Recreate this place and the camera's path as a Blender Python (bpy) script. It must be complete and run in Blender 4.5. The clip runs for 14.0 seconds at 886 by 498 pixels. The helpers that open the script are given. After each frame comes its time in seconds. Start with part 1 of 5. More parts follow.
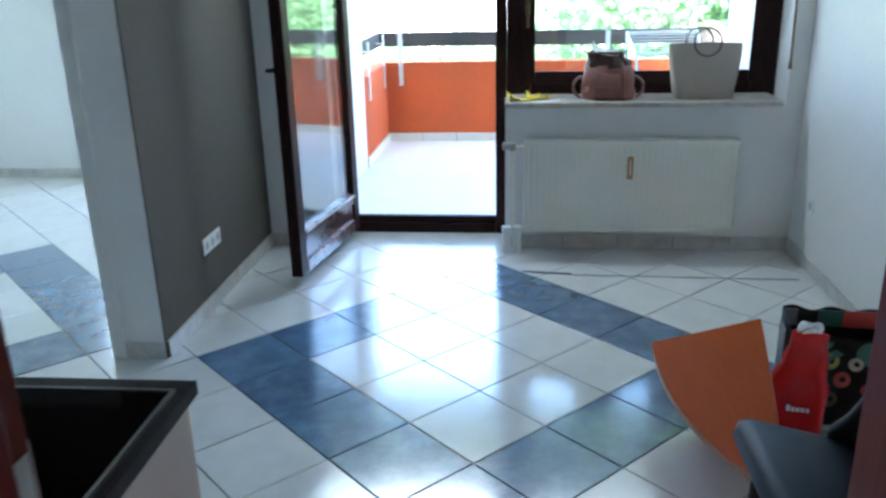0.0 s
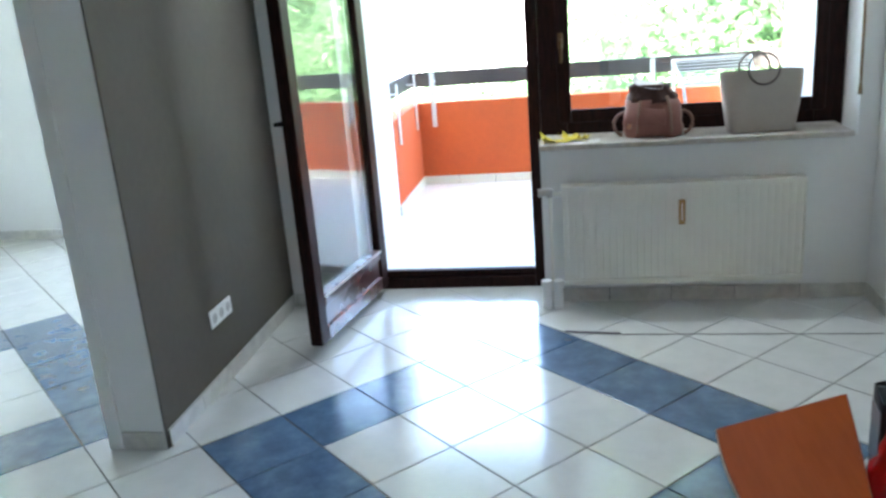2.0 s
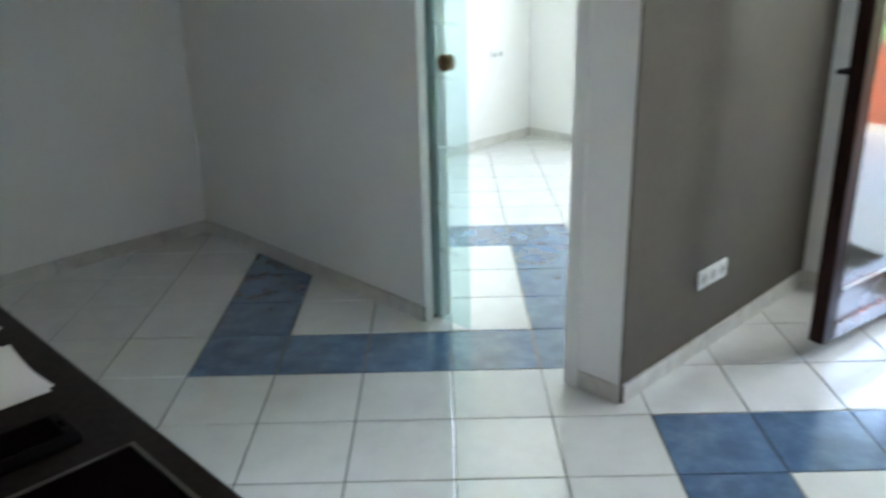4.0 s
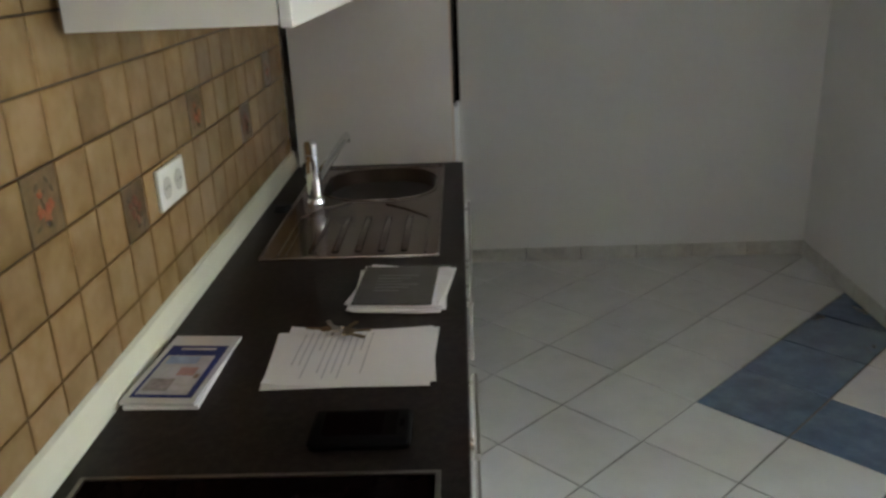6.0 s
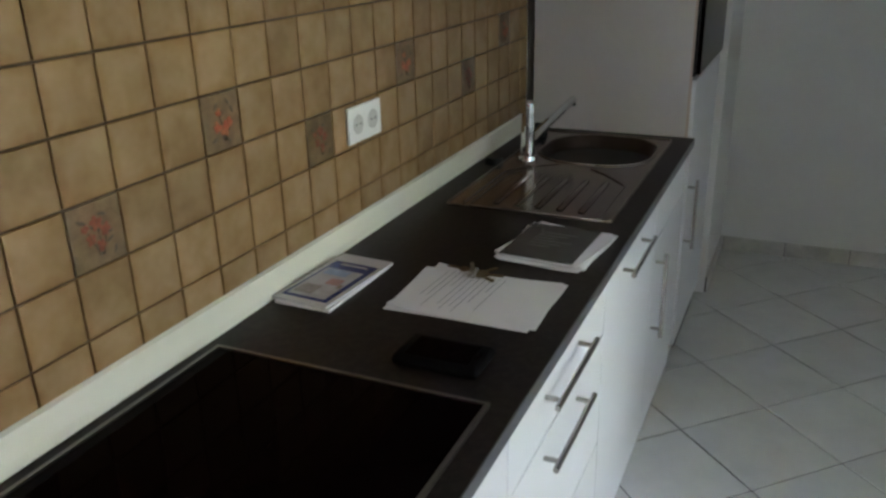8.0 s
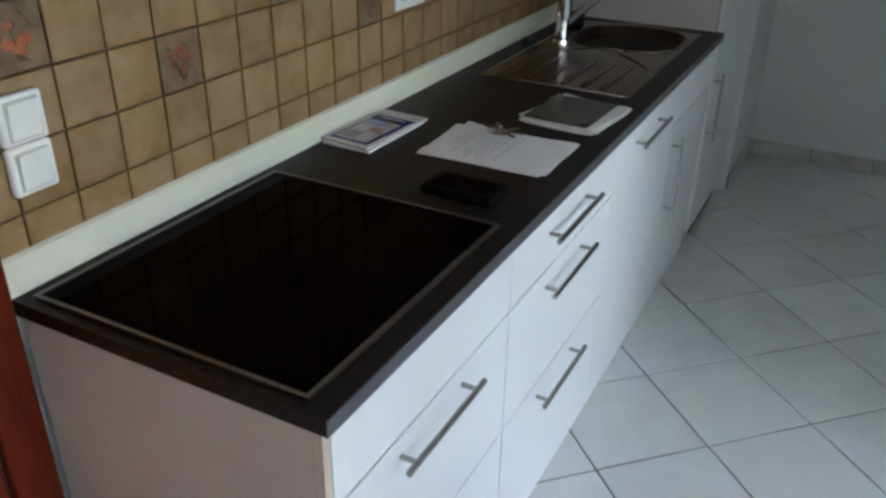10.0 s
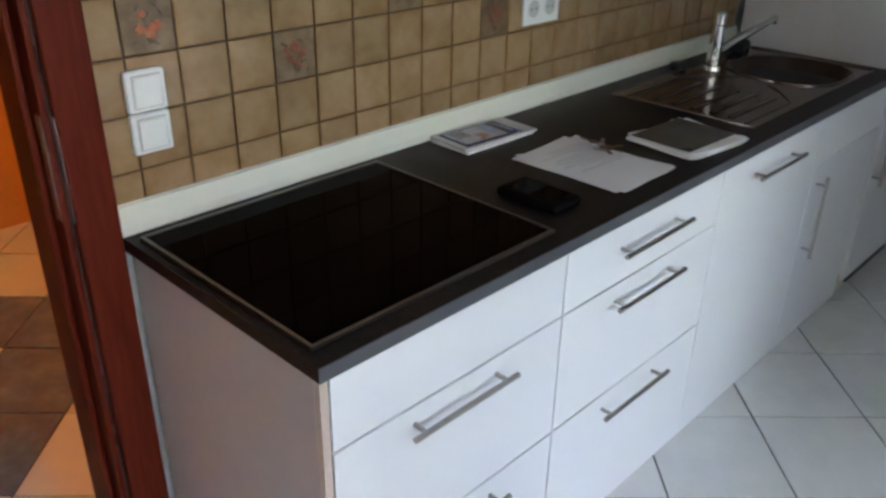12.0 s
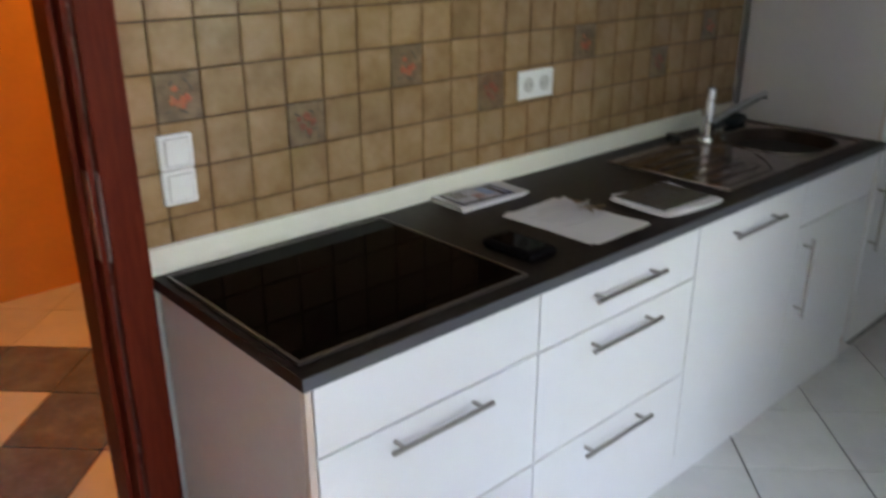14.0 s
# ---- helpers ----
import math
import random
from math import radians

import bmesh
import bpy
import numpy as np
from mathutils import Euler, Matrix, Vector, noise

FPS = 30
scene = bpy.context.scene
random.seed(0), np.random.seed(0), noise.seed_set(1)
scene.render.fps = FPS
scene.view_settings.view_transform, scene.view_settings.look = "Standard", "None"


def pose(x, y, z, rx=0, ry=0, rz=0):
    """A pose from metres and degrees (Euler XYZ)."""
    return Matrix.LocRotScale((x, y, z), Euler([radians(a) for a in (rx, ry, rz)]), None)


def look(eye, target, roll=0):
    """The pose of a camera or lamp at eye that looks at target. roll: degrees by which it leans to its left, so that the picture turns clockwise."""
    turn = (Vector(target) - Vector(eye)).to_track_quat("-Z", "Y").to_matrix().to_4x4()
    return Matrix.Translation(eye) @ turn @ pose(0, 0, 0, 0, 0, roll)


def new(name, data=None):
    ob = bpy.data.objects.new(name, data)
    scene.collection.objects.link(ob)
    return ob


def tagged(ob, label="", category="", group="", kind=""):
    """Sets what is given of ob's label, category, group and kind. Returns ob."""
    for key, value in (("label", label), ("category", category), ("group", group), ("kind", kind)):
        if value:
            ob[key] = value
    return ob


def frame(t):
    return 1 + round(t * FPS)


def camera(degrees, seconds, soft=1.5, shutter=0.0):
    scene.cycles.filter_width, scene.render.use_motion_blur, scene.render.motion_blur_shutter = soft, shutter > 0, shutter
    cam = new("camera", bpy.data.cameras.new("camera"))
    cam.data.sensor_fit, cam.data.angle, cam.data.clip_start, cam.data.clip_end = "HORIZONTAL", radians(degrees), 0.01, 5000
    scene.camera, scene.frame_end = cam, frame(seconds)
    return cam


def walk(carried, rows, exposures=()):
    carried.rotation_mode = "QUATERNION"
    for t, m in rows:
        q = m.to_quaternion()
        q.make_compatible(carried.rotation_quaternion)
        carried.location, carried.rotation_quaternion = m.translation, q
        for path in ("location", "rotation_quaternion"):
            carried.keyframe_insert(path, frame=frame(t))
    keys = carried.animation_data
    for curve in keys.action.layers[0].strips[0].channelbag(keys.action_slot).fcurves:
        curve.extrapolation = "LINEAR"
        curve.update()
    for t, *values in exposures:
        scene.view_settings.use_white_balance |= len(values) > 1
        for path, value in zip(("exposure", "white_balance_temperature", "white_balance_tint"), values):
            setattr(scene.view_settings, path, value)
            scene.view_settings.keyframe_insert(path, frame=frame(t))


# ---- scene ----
PATH = [
    (0, (0.576, -0.663, 1.605), (0.402, 1.218, 0.947), -1.4),
    (0.5, (0.63, -0.508, 1.596), (0.513, 1.366, 0.906), -2.2),
    (1, (0.628, -0.367, 1.576), (0.563, 1.512, 0.895), -2.5),
    (1.5, (0.68, -0.285, 1.612), (0.438, 1.605, 1.003), -3.5),
    (2, (0.649, -0.22, 1.603), (0.346, 1.671, 1.025), -4.6),
    (2.5, (0.576, -0.129, 1.62), (0.157, 1.744, 1.059), -5.1),
    (3, (0.53, -0.024, 1.591), (-0.065, 1.774, 0.946), -5.7),
    (3.5, (0.526, 0.093, 1.617), (-0.437, 1.713, 0.947), -2.6),
    (4, (0.469, 0.163, 1.609), (-0.859, 1.483, 0.905), -1.4),
    (4.2, (0.446, 0.188, 1.607), (-0.969, 1.404, 0.886), -1.4),
    (6.3, (0.381, 0.653, 1.62), (-1.487, 0.51, 0.919), -2.4),
    (6.5, (0.367, 0.658, 1.613), (-1.491, 0.494, 0.891), -2.6),
    (7, (0.321, 0.709, 1.59), (-1.513, 0.354, 0.876), -4.0),
    (7.5, (0.322, 0.853, 1.586), (-1.416, 0.214, 0.832), -1.4),
    (8, (0.421, 0.979, 1.608), (-1.273, 0.204, 0.881), -1.4),
    (8.5, (0.489, 0.984, 1.594), (-1.21, 0.318, 0.774), -1.3),
    (8.7, (0.536, 0.979, 1.588), (-1.162, 0.345, 0.743), -2.1),
    (10.8, (0.669, 1.203, 1.582), (-0.805, 0.267, 0.606), 1.6),
    (11, (0.647, 1.19, 1.57), (-0.813, 0.228, 0.598), 0.8),
    (11.5, (0.614, 1.242, 1.571), (-0.799, 0.175, 0.64), -0.2),
    (12, (0.591, 1.437, 1.601), (-0.696, 0.199, 0.702), 1.0),
    (12.5, (0.58, 1.547, 1.616), (-0.622, 0.219, 0.727), 0.7),
    (13, (0.64, 1.594, 1.614), (-0.648, 0.332, 0.75), 0.8),
    (13.5, (0.659, 1.61, 1.598), (-0.702, 0.414, 0.752), -0.6),
    (14, (0.651, 1.699, 1.622), (-0.602, 0.318, 0.899), -0.1),
]
cam = camera(56.9, 14.0, soft=2.7, shutter=0.4)
EXPOSURE = [(0.0, 4.65, 5500, 6), (1.0, 4.75, 5900, 8), (2.5, 4.93, 6150, 9), (3.5, 5.0, 6350, 9), (4.2, 5.3, 6850, 12), (6.3, 5.1, 7700, 17), (7.0, 5.0, 7600, 16), (7.5, 4.85, 7500, 17),
            (8.0, 5.0, 7050, 15), (8.7, 5.0, 6600, 13), (10.8, 4.98, 6450, 17), (14.0, 4.98, 6900, 20)]
walk(cam, [(t, look(eye, target, roll)) for t, eye, target, roll in PATH], EXPOSURE)

# ---- world, sun, lamps ----
world = bpy.data.worlds.new("sky")
scene.world = world
world.use_nodes = True
wn = world.node_tree
sky = wn.nodes.new("ShaderNodeTexSky")
sky.sky_type = "NISHITA"
sky.sun_disc = False
sky.sun_elevation = radians(50)
sky.sun_rotation = radians(165)
sky.air_density, sky.dust_density = 1.0, 6.0
wn.nodes["Background"].inputs["Strength"].default_value = 0.15
wn.links.new(sky.outputs[0], wn.nodes["Background"].inputs["Color"])
sun = new("sun", bpy.data.lights.new("sun", "SUN"))
sun.data.energy, sun.data.angle, sun.data.color = 4.5, radians(8), (1.0, 0.96, 0.9)
sun.matrix_world = look((3, -8, 14), (0, 4, 0))


def area_lamp(name, eye, target, sx, sy, watts, colour):
    ob = new(name, bpy.data.lights.new(name, "AREA"))
    ob.data.shape, ob.data.size, ob.data.size_y = "RECTANGLE", sx, sy
    ob.data.energy, ob.data.color = watts, colour
    ob.matrix_world = look(eye, target)
    return ob


DAY = (0.90, 0.97, 1.0)
area_lamp("window_daylight", (1.28, 4.20, 2.085), (1.20, 3.0, 0.9), 1.2, 0.10, 0.22, DAY)
area_lamp("balcony_door_daylight", (0.02, 4.22, 2.095), (0.0, 3.2, 0.6), 0.84, 0.10, 0.70, DAY)
area_lamp("far_room_daylight", (-2.52, 5.78, 1.5), (-2.52, 4.6, 1.4), 0.86, 1.2, 1.05, DAY)
hall_bulb = new("hall_bulb", bpy.data.lights.new("hall_bulb", "POINT"))
hall_bulb.data.energy, hall_bulb.data.color, hall_bulb.data.shadow_soft_size = 0.70, (1.0, 0.60, 0.17), 0.09
hall_bulb.location = (-0.7, -1.2, 2.28)


# ---- materials ----
def material(name, colour, rough=0.5, metal=0.0, noise_scale=8.0, vary=0.12, bump=0.0, bump_scale=60.0, island=0.0, coat=0.0, spec=0.5):
    """A surface with two scales of variation; island: how far the pieces differ from one another."""
    m = bpy.data.materials.new(name)
    m.use_nodes = True
    t = m.node_tree
    b = t.nodes["Principled BSDF"]
    b.inputs["Roughness"].default_value, b.inputs["Metallic"].default_value = rough, metal
    b.inputs["Coat Weight"].default_value = coat
    b.inputs["Specular IOR Level"].default_value = spec
    co = t.nodes.new("ShaderNodeTexCoord")
    n1, n2 = t.nodes.new("ShaderNodeTexNoise"), t.nodes.new("ShaderNodeTexNoise")
    n1.inputs["Scale"].default_value, n2.inputs["Scale"].default_value = noise_scale, noise_scale * 9
    n1.inputs["Detail"].default_value = 4
    for n in (n1, n2):
        t.links.new(co.outputs["Object"], n.inputs["Vector"])
    add = t.nodes.new("ShaderNodeMath")
    add.operation = "MULTIPLY_ADD"
    add.inputs[1].default_value = 0.4
    t.links.new(n2.outputs[0], add.inputs[0])
    t.links.new(n1.outputs[0], add.inputs[2])
    ramp = t.nodes.new("ShaderNodeMapRange")
    ramp.inputs["From Min"].default_value, ramp.inputs["From Max"].default_value = 0.4, 1.0
    ramp.inputs["To Min"].default_value, ramp.inputs["To Max"].default_value = 1 - vary, 1 + vary
    t.links.new(add.outputs[0], ramp.inputs["Value"])
    value = ramp.outputs[0]
    if island:
        info = t.nodes.new("ShaderNodeObjectInfo")
        r2 = t.nodes.new("ShaderNodeMapRange")
        r2.inputs["To Min"].default_value, r2.inputs["To Max"].default_value = 1 - island, 1 + island
        t.links.new(info.outputs["Random"], r2.inputs["Value"])
        mul = t.nodes.new("ShaderNodeMath")
        mul.operation = "MULTIPLY"
        t.links.new(value, mul.inputs[0])
        t.links.new(r2.outputs[0], mul.inputs[1])
        value = mul.outputs[0]
    mix = t.nodes.new("ShaderNodeVectorMath")
    mix.operation = "SCALE"
    mix.inputs[0].default_value = colour
    t.links.new(value, mix.inputs["Scale"])
    t.links.new(mix.outputs[0], b.inputs["Base Color"])
    rr = t.nodes.new("ShaderNodeMapRange")
    rr.inputs["To Min"].default_value, rr.inputs["To Max"].default_value = rough * 0.8, min(1, rough * 1.2)
    t.links.new(n1.outputs[0], rr.inputs["Value"])
    t.links.new(rr.outputs[0], b.inputs["Roughness"])
    if bump:
        n3 = t.nodes.new("ShaderNodeTexNoise")
        n3.inputs["Scale"].default_value = bump_scale
        n3.inputs["Detail"].default_value = 3
        t.links.new(co.outputs["Object"], n3.inputs["Vector"])
        bp = t.nodes.new("ShaderNodeBump")
        bp.inputs["Strength"].default_value, bp.inputs["Distance"].default_value = bump, 0.004
        t.links.new(n3.outputs[0], bp.inputs["Height"])
        t.links.new(bp.outputs[0], b.inputs["Normal"])
    return m


def two_tone(name, colours, scale, rough, island=0.06, bump=0.0, detail=5, low=0.35, high=0.65, metal=0.0, stretch=(1, 1, 1), spec=0.5, coat=0.0, coat_rough=0.10, wave=0.0):
    """Clouded surface between several colours (glazes, stone, wood grain when stretched)."""
    m = bpy.data.materials.new(name)
    m.use_nodes = True
    t = m.node_tree
    b = t.nodes["Principled BSDF"]
    b.inputs["Roughness"].default_value, b.inputs["Metallic"].default_value = rough, metal
    b.inputs["Specular IOR Level"].default_value = spec
    b.inputs["Coat Weight"].default_value, b.inputs["Coat Roughness"].default_value = coat, coat_rough
    b.inputs["Coat IOR"].default_value = 1.85
    co, mp = t.nodes.new("ShaderNodeTexCoord"), t.nodes.new("ShaderNodeMapping")
    mp.inputs["Scale"].default_value = stretch
    info = t.nodes.new("ShaderNodeObjectInfo")
    t.links.new(co.outputs["Object"], mp.inputs["Vector"])
    sh = t.nodes.new("ShaderNodeVectorMath")
    sh.operation = "MULTIPLY_ADD"
    sh.inputs[1].default_value, = [(1, 1, 1)]
    cmb = t.nodes.new("ShaderNodeCombineXYZ")
    mr = t.nodes.new("ShaderNodeMath")
    mr.operation, mr.inputs[1].default_value = "MULTIPLY", 37.0
    t.links.new(info.outputs["Random"], mr.inputs[0])
    for k in range(3):
        t.links.new(mr.outputs[0], cmb.inputs[k])
    t.links.new(mp.outputs[0], sh.inputs[0])
    t.links.new(cmb.outputs[0], sh.inputs[2])
    n = t.nodes.new("ShaderNodeTexNoise")
    n.inputs["Scale"].default_value, n.inputs["Detail"].default_value, n.inputs["Roughness"].default_value = scale, detail, 0.65
    t.links.new(sh.outputs[0], n.inputs["Vector"])
    r = t.nodes.new("ShaderNodeValToRGB")
    els = r.color_ramp.elements
    els[0].position, els[1].position = low, high
    els[0].color, els[1].color = (*colours[0], 1), (*colours[-1], 1)
    for k, c in enumerate(colours[1:-1], 1):
        e = els.new(low + (high - low) * k / (len(colours) - 1))
        e.color = (*c, 1)
    t.links.new(n.outputs[0], r.inputs[0])
    r2 = t.nodes.new("ShaderNodeMapRange")
    r2.inputs["To Min"].default_value, r2.inputs["To Max"].default_value = 1 - island, 1 + island
    t.links.new(info.outputs["Random"], r2.inputs["Value"])
    sc = t.nodes.new("ShaderNodeVectorMath")
    sc.operation = "SCALE"
    t.links.new(r.outputs[0], sc.inputs[0])
    t.links.new(r2.outputs[0], sc.inputs["Scale"])
    t.links.new(sc.outputs[0], b.inputs["Base Color"])
    if bump:
        bp = t.nodes.new("ShaderNodeBump")
        bp.inputs["Strength"].default_value, bp.inputs["Distance"].default_value = bump, 0.003
        t.links.new(n.outputs[0], bp.inputs["Height"])
        t.links.new(bp.outputs[0], b.inputs["Normal"])
    if wave:
        nw = t.nodes.new("ShaderNodeTexNoise")
        nw.inputs["Scale"].default_value, nw.inputs["Detail"].default_value = 38.0, 2.0
        t.links.new(sh.outputs[0], nw.inputs["Vector"])
        bw = t.nodes.new("ShaderNodeBump")
        bw.inputs["Strength"].default_value, bw.inputs["Distance"].default_value = wave, 0.004
        t.links.new(nw.outputs[0], bw.inputs["Height"])
        t.links.new(bw.outputs[0], b.inputs["Normal"])
        t.links.new(bw.outputs[0], b.inputs["Coat Normal"])
    return m


def clear_glass(name, tint=(1, 1, 1), rough=0.0):
    """Thin pane: lets the light straight through and mirrors a little, more at a flat angle."""
    m = bpy.data.materials.new(name)
    m.use_nodes = True
    t = m.node_tree
    t.nodes.remove(t.nodes["Principled BSDF"])
    tr, gl, mx, lw, pw, sc = (t.nodes.new("ShaderNode" + k) for k in ("BsdfTransparent", "BsdfGlossy", "MixShader", "LayerWeight", "Math", "Math"))
    tr.inputs["Color"].default_value = (*tint, 1)
    gl.inputs["Roughness"].default_value = rough
    lw.inputs["Blend"].default_value = 0.5
    pw.operation, pw.inputs[1].default_value = "POWER", 4.0
    sc.operation, sc.inputs[1].default_value, sc.inputs[2].default_value = "MULTIPLY_ADD", 0.75, 0.035
    t.links.new(lw.outputs["Facing"], pw.inputs[0])
    t.links.new(pw.outputs[0], sc.inputs[0])
    t.links.new(sc.outputs[0], mx.inputs[0])
    t.links.new(tr.outputs[0], mx.inputs[1])
    t.links.new(gl.outputs[0], mx.inputs[2])
    t.links.new(mx.outputs[0], t.nodes["Material Output"].inputs["Surface"])
    return m


M = {}
M["wall"] = material("white_wall_paint", (0.84, 0.84, 0.82), 0.75, vary=0.03, noise_scale=2.5, bump=0.25, bump_scale=160)
M["grey_wall"] = material("grey_wall_paint", (0.106, 0.092, 0.075), 0.8, vary=0.16, noise_scale=3, bump=0.5, bump_scale=120)
M["orange_wall"] = material("orange_wall_paint", (0.76, 0.30, 0.04), 0.8, vary=0.10, noise_scale=4, bump=0.4, bump_scale=90)
M["ceiling"] = material("ceiling_paint", (0.82, 0.82, 0.80), 0.85, vary=0.03)
M["tile"] = two_tone("white_floor_tile", [(0.75, 0.76, 0.745), (0.79, 0.80, 0.78), (0.825, 0.83, 0.81)], 7, 0.17, island=0.03, spec=0.6, coat=1.0, coat_rough=0.125, wave=0.04)
M["tile_blue"] = two_tone("blue_floor_tile", [(0.050, 0.105, 0.20), (0.085, 0.165, 0.29), (0.14, 0.245, 0.39)], 9, 0.22, island=0.06, spec=0.6, coat=1.0, coat_rough=0.13, wave=0.055, detail=4, low=0.25, high=0.75)
M["grout"] = material("floor_grout", (0.06, 0.056, 0.05), 0.5, vary=0.3, noise_scale=3)
M["base"] = two_tone("skirting_tile", [(0.52, 0.51, 0.48), (0.60, 0.59, 0.55), (0.66, 0.65, 0.61)], 14, 0.3, island=0.05)
M["mahogany"] = two_tone("mahogany_door_wood", [(0.080, 0.0088, 0.0030), (0.096, 0.0115, 0.0040), (0.112, 0.0150, 0.0055)], 6, 0.45, stretch=(18, 18, 1.2), island=0.03, bump=0.04, spec=0.10)
M["dark_frame"] = two_tone("dark_window_wood", [(0.010, 0.0045, 0.004), (0.020, 0.007, 0.006), (0.030, 0.010, 0.008)], 6, 0.45, stretch=(14, 14, 1.5), island=0.04, spec=0.12)
M["wall_tile"] = two_tone("beige_wall_tile", [(0.258, 0.158, 0.074), (0.304, 0.193, 0.098), (0.352, 0.231, 0.126)], 9, 0.25, island=0.10, detail=3)
def glaze_edge(m, tint, inner, outer):
    """Rustic glaze: the colour deepens unevenly towards the rim of each tile."""
    t = m.node_tree
    b = t.nodes["Principled BSDF"]
    source = b.inputs["Base Color"].links[0].from_socket
    co = t.nodes.new("ShaderNodeTexCoord")
    sep, ax, az, mx, ns, ad, mr, mix = (t.nodes.new("ShaderNode" + k) for k in ("SeparateXYZ", "Math", "Math", "Math", "TexNoise", "Math", "MapRange", "MixRGB"))
    ax.operation = az.operation = "ABSOLUTE"
    mx.operation = "MAXIMUM"
    ad.operation, ad.inputs[1].default_value = "MULTIPLY_ADD", 0.03
    ns.inputs["Scale"].default_value = 34.0
    mr.inputs["From Min"].default_value, mr.inputs["From Max"].default_value = inner, outer
    mix.blend_type = "MULTIPLY"
    mix.inputs[2].default_value = (*tint, 1)
    t.links.new(co.outputs["Object"], sep.inputs[0])
    t.links.new(co.outputs["Object"], ns.inputs["Vector"])
    t.links.new(sep.outputs[0], ax.inputs[0])
    t.links.new(sep.outputs[2], az.inputs[0])
    t.links.new(ax.outputs[0], mx.inputs[0])
    t.links.new(az.outputs[0], mx.inputs[1])
    t.links.new(ns.outputs[0], ad.inputs[0])
    t.links.new(mx.outputs[0], ad.inputs[2])
    t.links.new(ad.outputs[0], mr.inputs["Value"])
    t.links.new(mr.outputs[0], mix.inputs[0])
    t.links.new(source, mix.inputs[1])
    t.links.new(mix.outputs[0], b.inputs["Base Color"])


glaze_edge(M["wall_tile"], (0.84, 0.74, 0.60), 0.050, 0.080)
M["wall_grout"] = material("brown_wall_grout", (0.07, 0.042, 0.018), 0.9, vary=0.2)
M["counter"] = two_tone("dark_worktop_laminate", [(0.0075, 0.0048, 0.0042), (0.0135, 0.0092, 0.0082), (0.022, 0.016, 0.0145)], 60, 0.42, bump=0.05, spec=0.17)
M["cab_white"] = material("white_cabinet_front", (0.84, 0.85, 0.87), 0.35, vary=0.02, noise_scale=3)
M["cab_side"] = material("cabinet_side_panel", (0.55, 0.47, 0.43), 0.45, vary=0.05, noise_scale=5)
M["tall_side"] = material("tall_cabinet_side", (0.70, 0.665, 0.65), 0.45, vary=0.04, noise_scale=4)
M["edge_band"] = material("pale_edge_band", (0.62, 0.50, 0.42), 0.5, vary=0.05)
M["counter_edge"] = material("grey_worktop_edge", (0.075, 0.078, 0.088), 0.4, vary=0.06, noise_scale=20)
M["steel"] = material("brushed_steel", (0.42, 0.40, 0.375), 0.32, metal=1.0, vary=0.08, noise_scale=30)
M["steel_dull"] = material("dull_steel", (0.28, 0.235, 0.21), 0.25, metal=1.0, vary=0.1, noise_scale=20)
M["chrome"] = material("chrome", (0.80, 0.80, 0.80), 0.08, metal=1.0, vary=0.03)
# Deck steel darkened: the bowl's shade is put into its colour.
M["bowl_shaded"] = material("shaded_bowl_steel", (0.075, 0.055, 0.047), 0.30, metal=1.0, vary=0.12, noise_scale=14)
# Near-black cabinet body: paints the shade in the gaps between fronts.
M["gap_shade"] = material("carcass_gap_shade", (0.05, 0.045, 0.04), 0.7, vary=0.05)
M["sink"] = material("sink_steel", (0.19, 0.148, 0.128), 0.17, metal=1.0, vary=0.12, noise_scale=14)
M["hob"] = material("hob_black_glass", (0.0028, 0.0011, 0.0011), 0.05, vary=0.1, spec=0.017)
M["hob_rim"] = material("hob_rim_steel", (0.21, 0.19, 0.178), 0.35, metal=1.0, vary=0.05)
M["white_plastic"] = material("white_plastic", (0.80, 0.81, 0.80), 0.4, vary=0.03)
M["strip"] = material("white_upstand_strip", (0.70, 0.685, 0.59), 0.4, vary=0.05, noise_scale=4)
M["black"] = material("black_plastic", (0.008, 0.008, 0.009), 0.4, vary=0.15, spec=0.2)
M["phone_rubber"] = material("black_phone_case", (0.003, 0.0026, 0.003), 0.65, vary=0.2, spec=0.06)
M["glass"] = clear_glass("window_glass", (0.97, 0.985, 0.98))
M["sliding_glass"] = clear_glass("sliding_door_glass", (0.80, 0.90, 0.90))
M["parapet"] = material("orange_parapet_render", (0.54, 0.098, 0.022), 0.85, vary=0.12, noise_scale=3, bump=0.4, bump_scale=70)
M["rail"] = material("dark_wood_rail", (0.055, 0.045, 0.042), 0.6, vary=0.25, noise_scale=6)
M["bracket"] = material("zinc_bracket", (0.74, 0.74, 0.74), 0.5, metal=0.3, vary=0.08)
M["balcony_tile"] = material("balcony_tile", (0.76, 0.75, 0.72), 0.6, vary=0.06)
M["facade"] = material("white_facade_render", (0.80, 0.79, 0.77), 0.9, vary=0.05, bump=0.5, bump_scale=60)
M["concrete"] = material("grey_concrete", (0.24, 0.235, 0.23), 0.9, vary=0.1, noise_scale=2, bump=0.4, bump_scale=40)
M["radiator"] = material("radiator_enamel", (0.80, 0.78, 0.70), 0.38, vary=0.04, noise_scale=3)
M["marble"] = two_tone("marble_sill", [(0.36, 0.32, 0.27), (0.50, 0.46, 0.40), (0.62, 0.58, 0.52)], 12, 0.3)
M["grass"] = material("grass", (0.06, 0.11, 0.03), 0.9, vary=0.35, noise_scale=1.2)


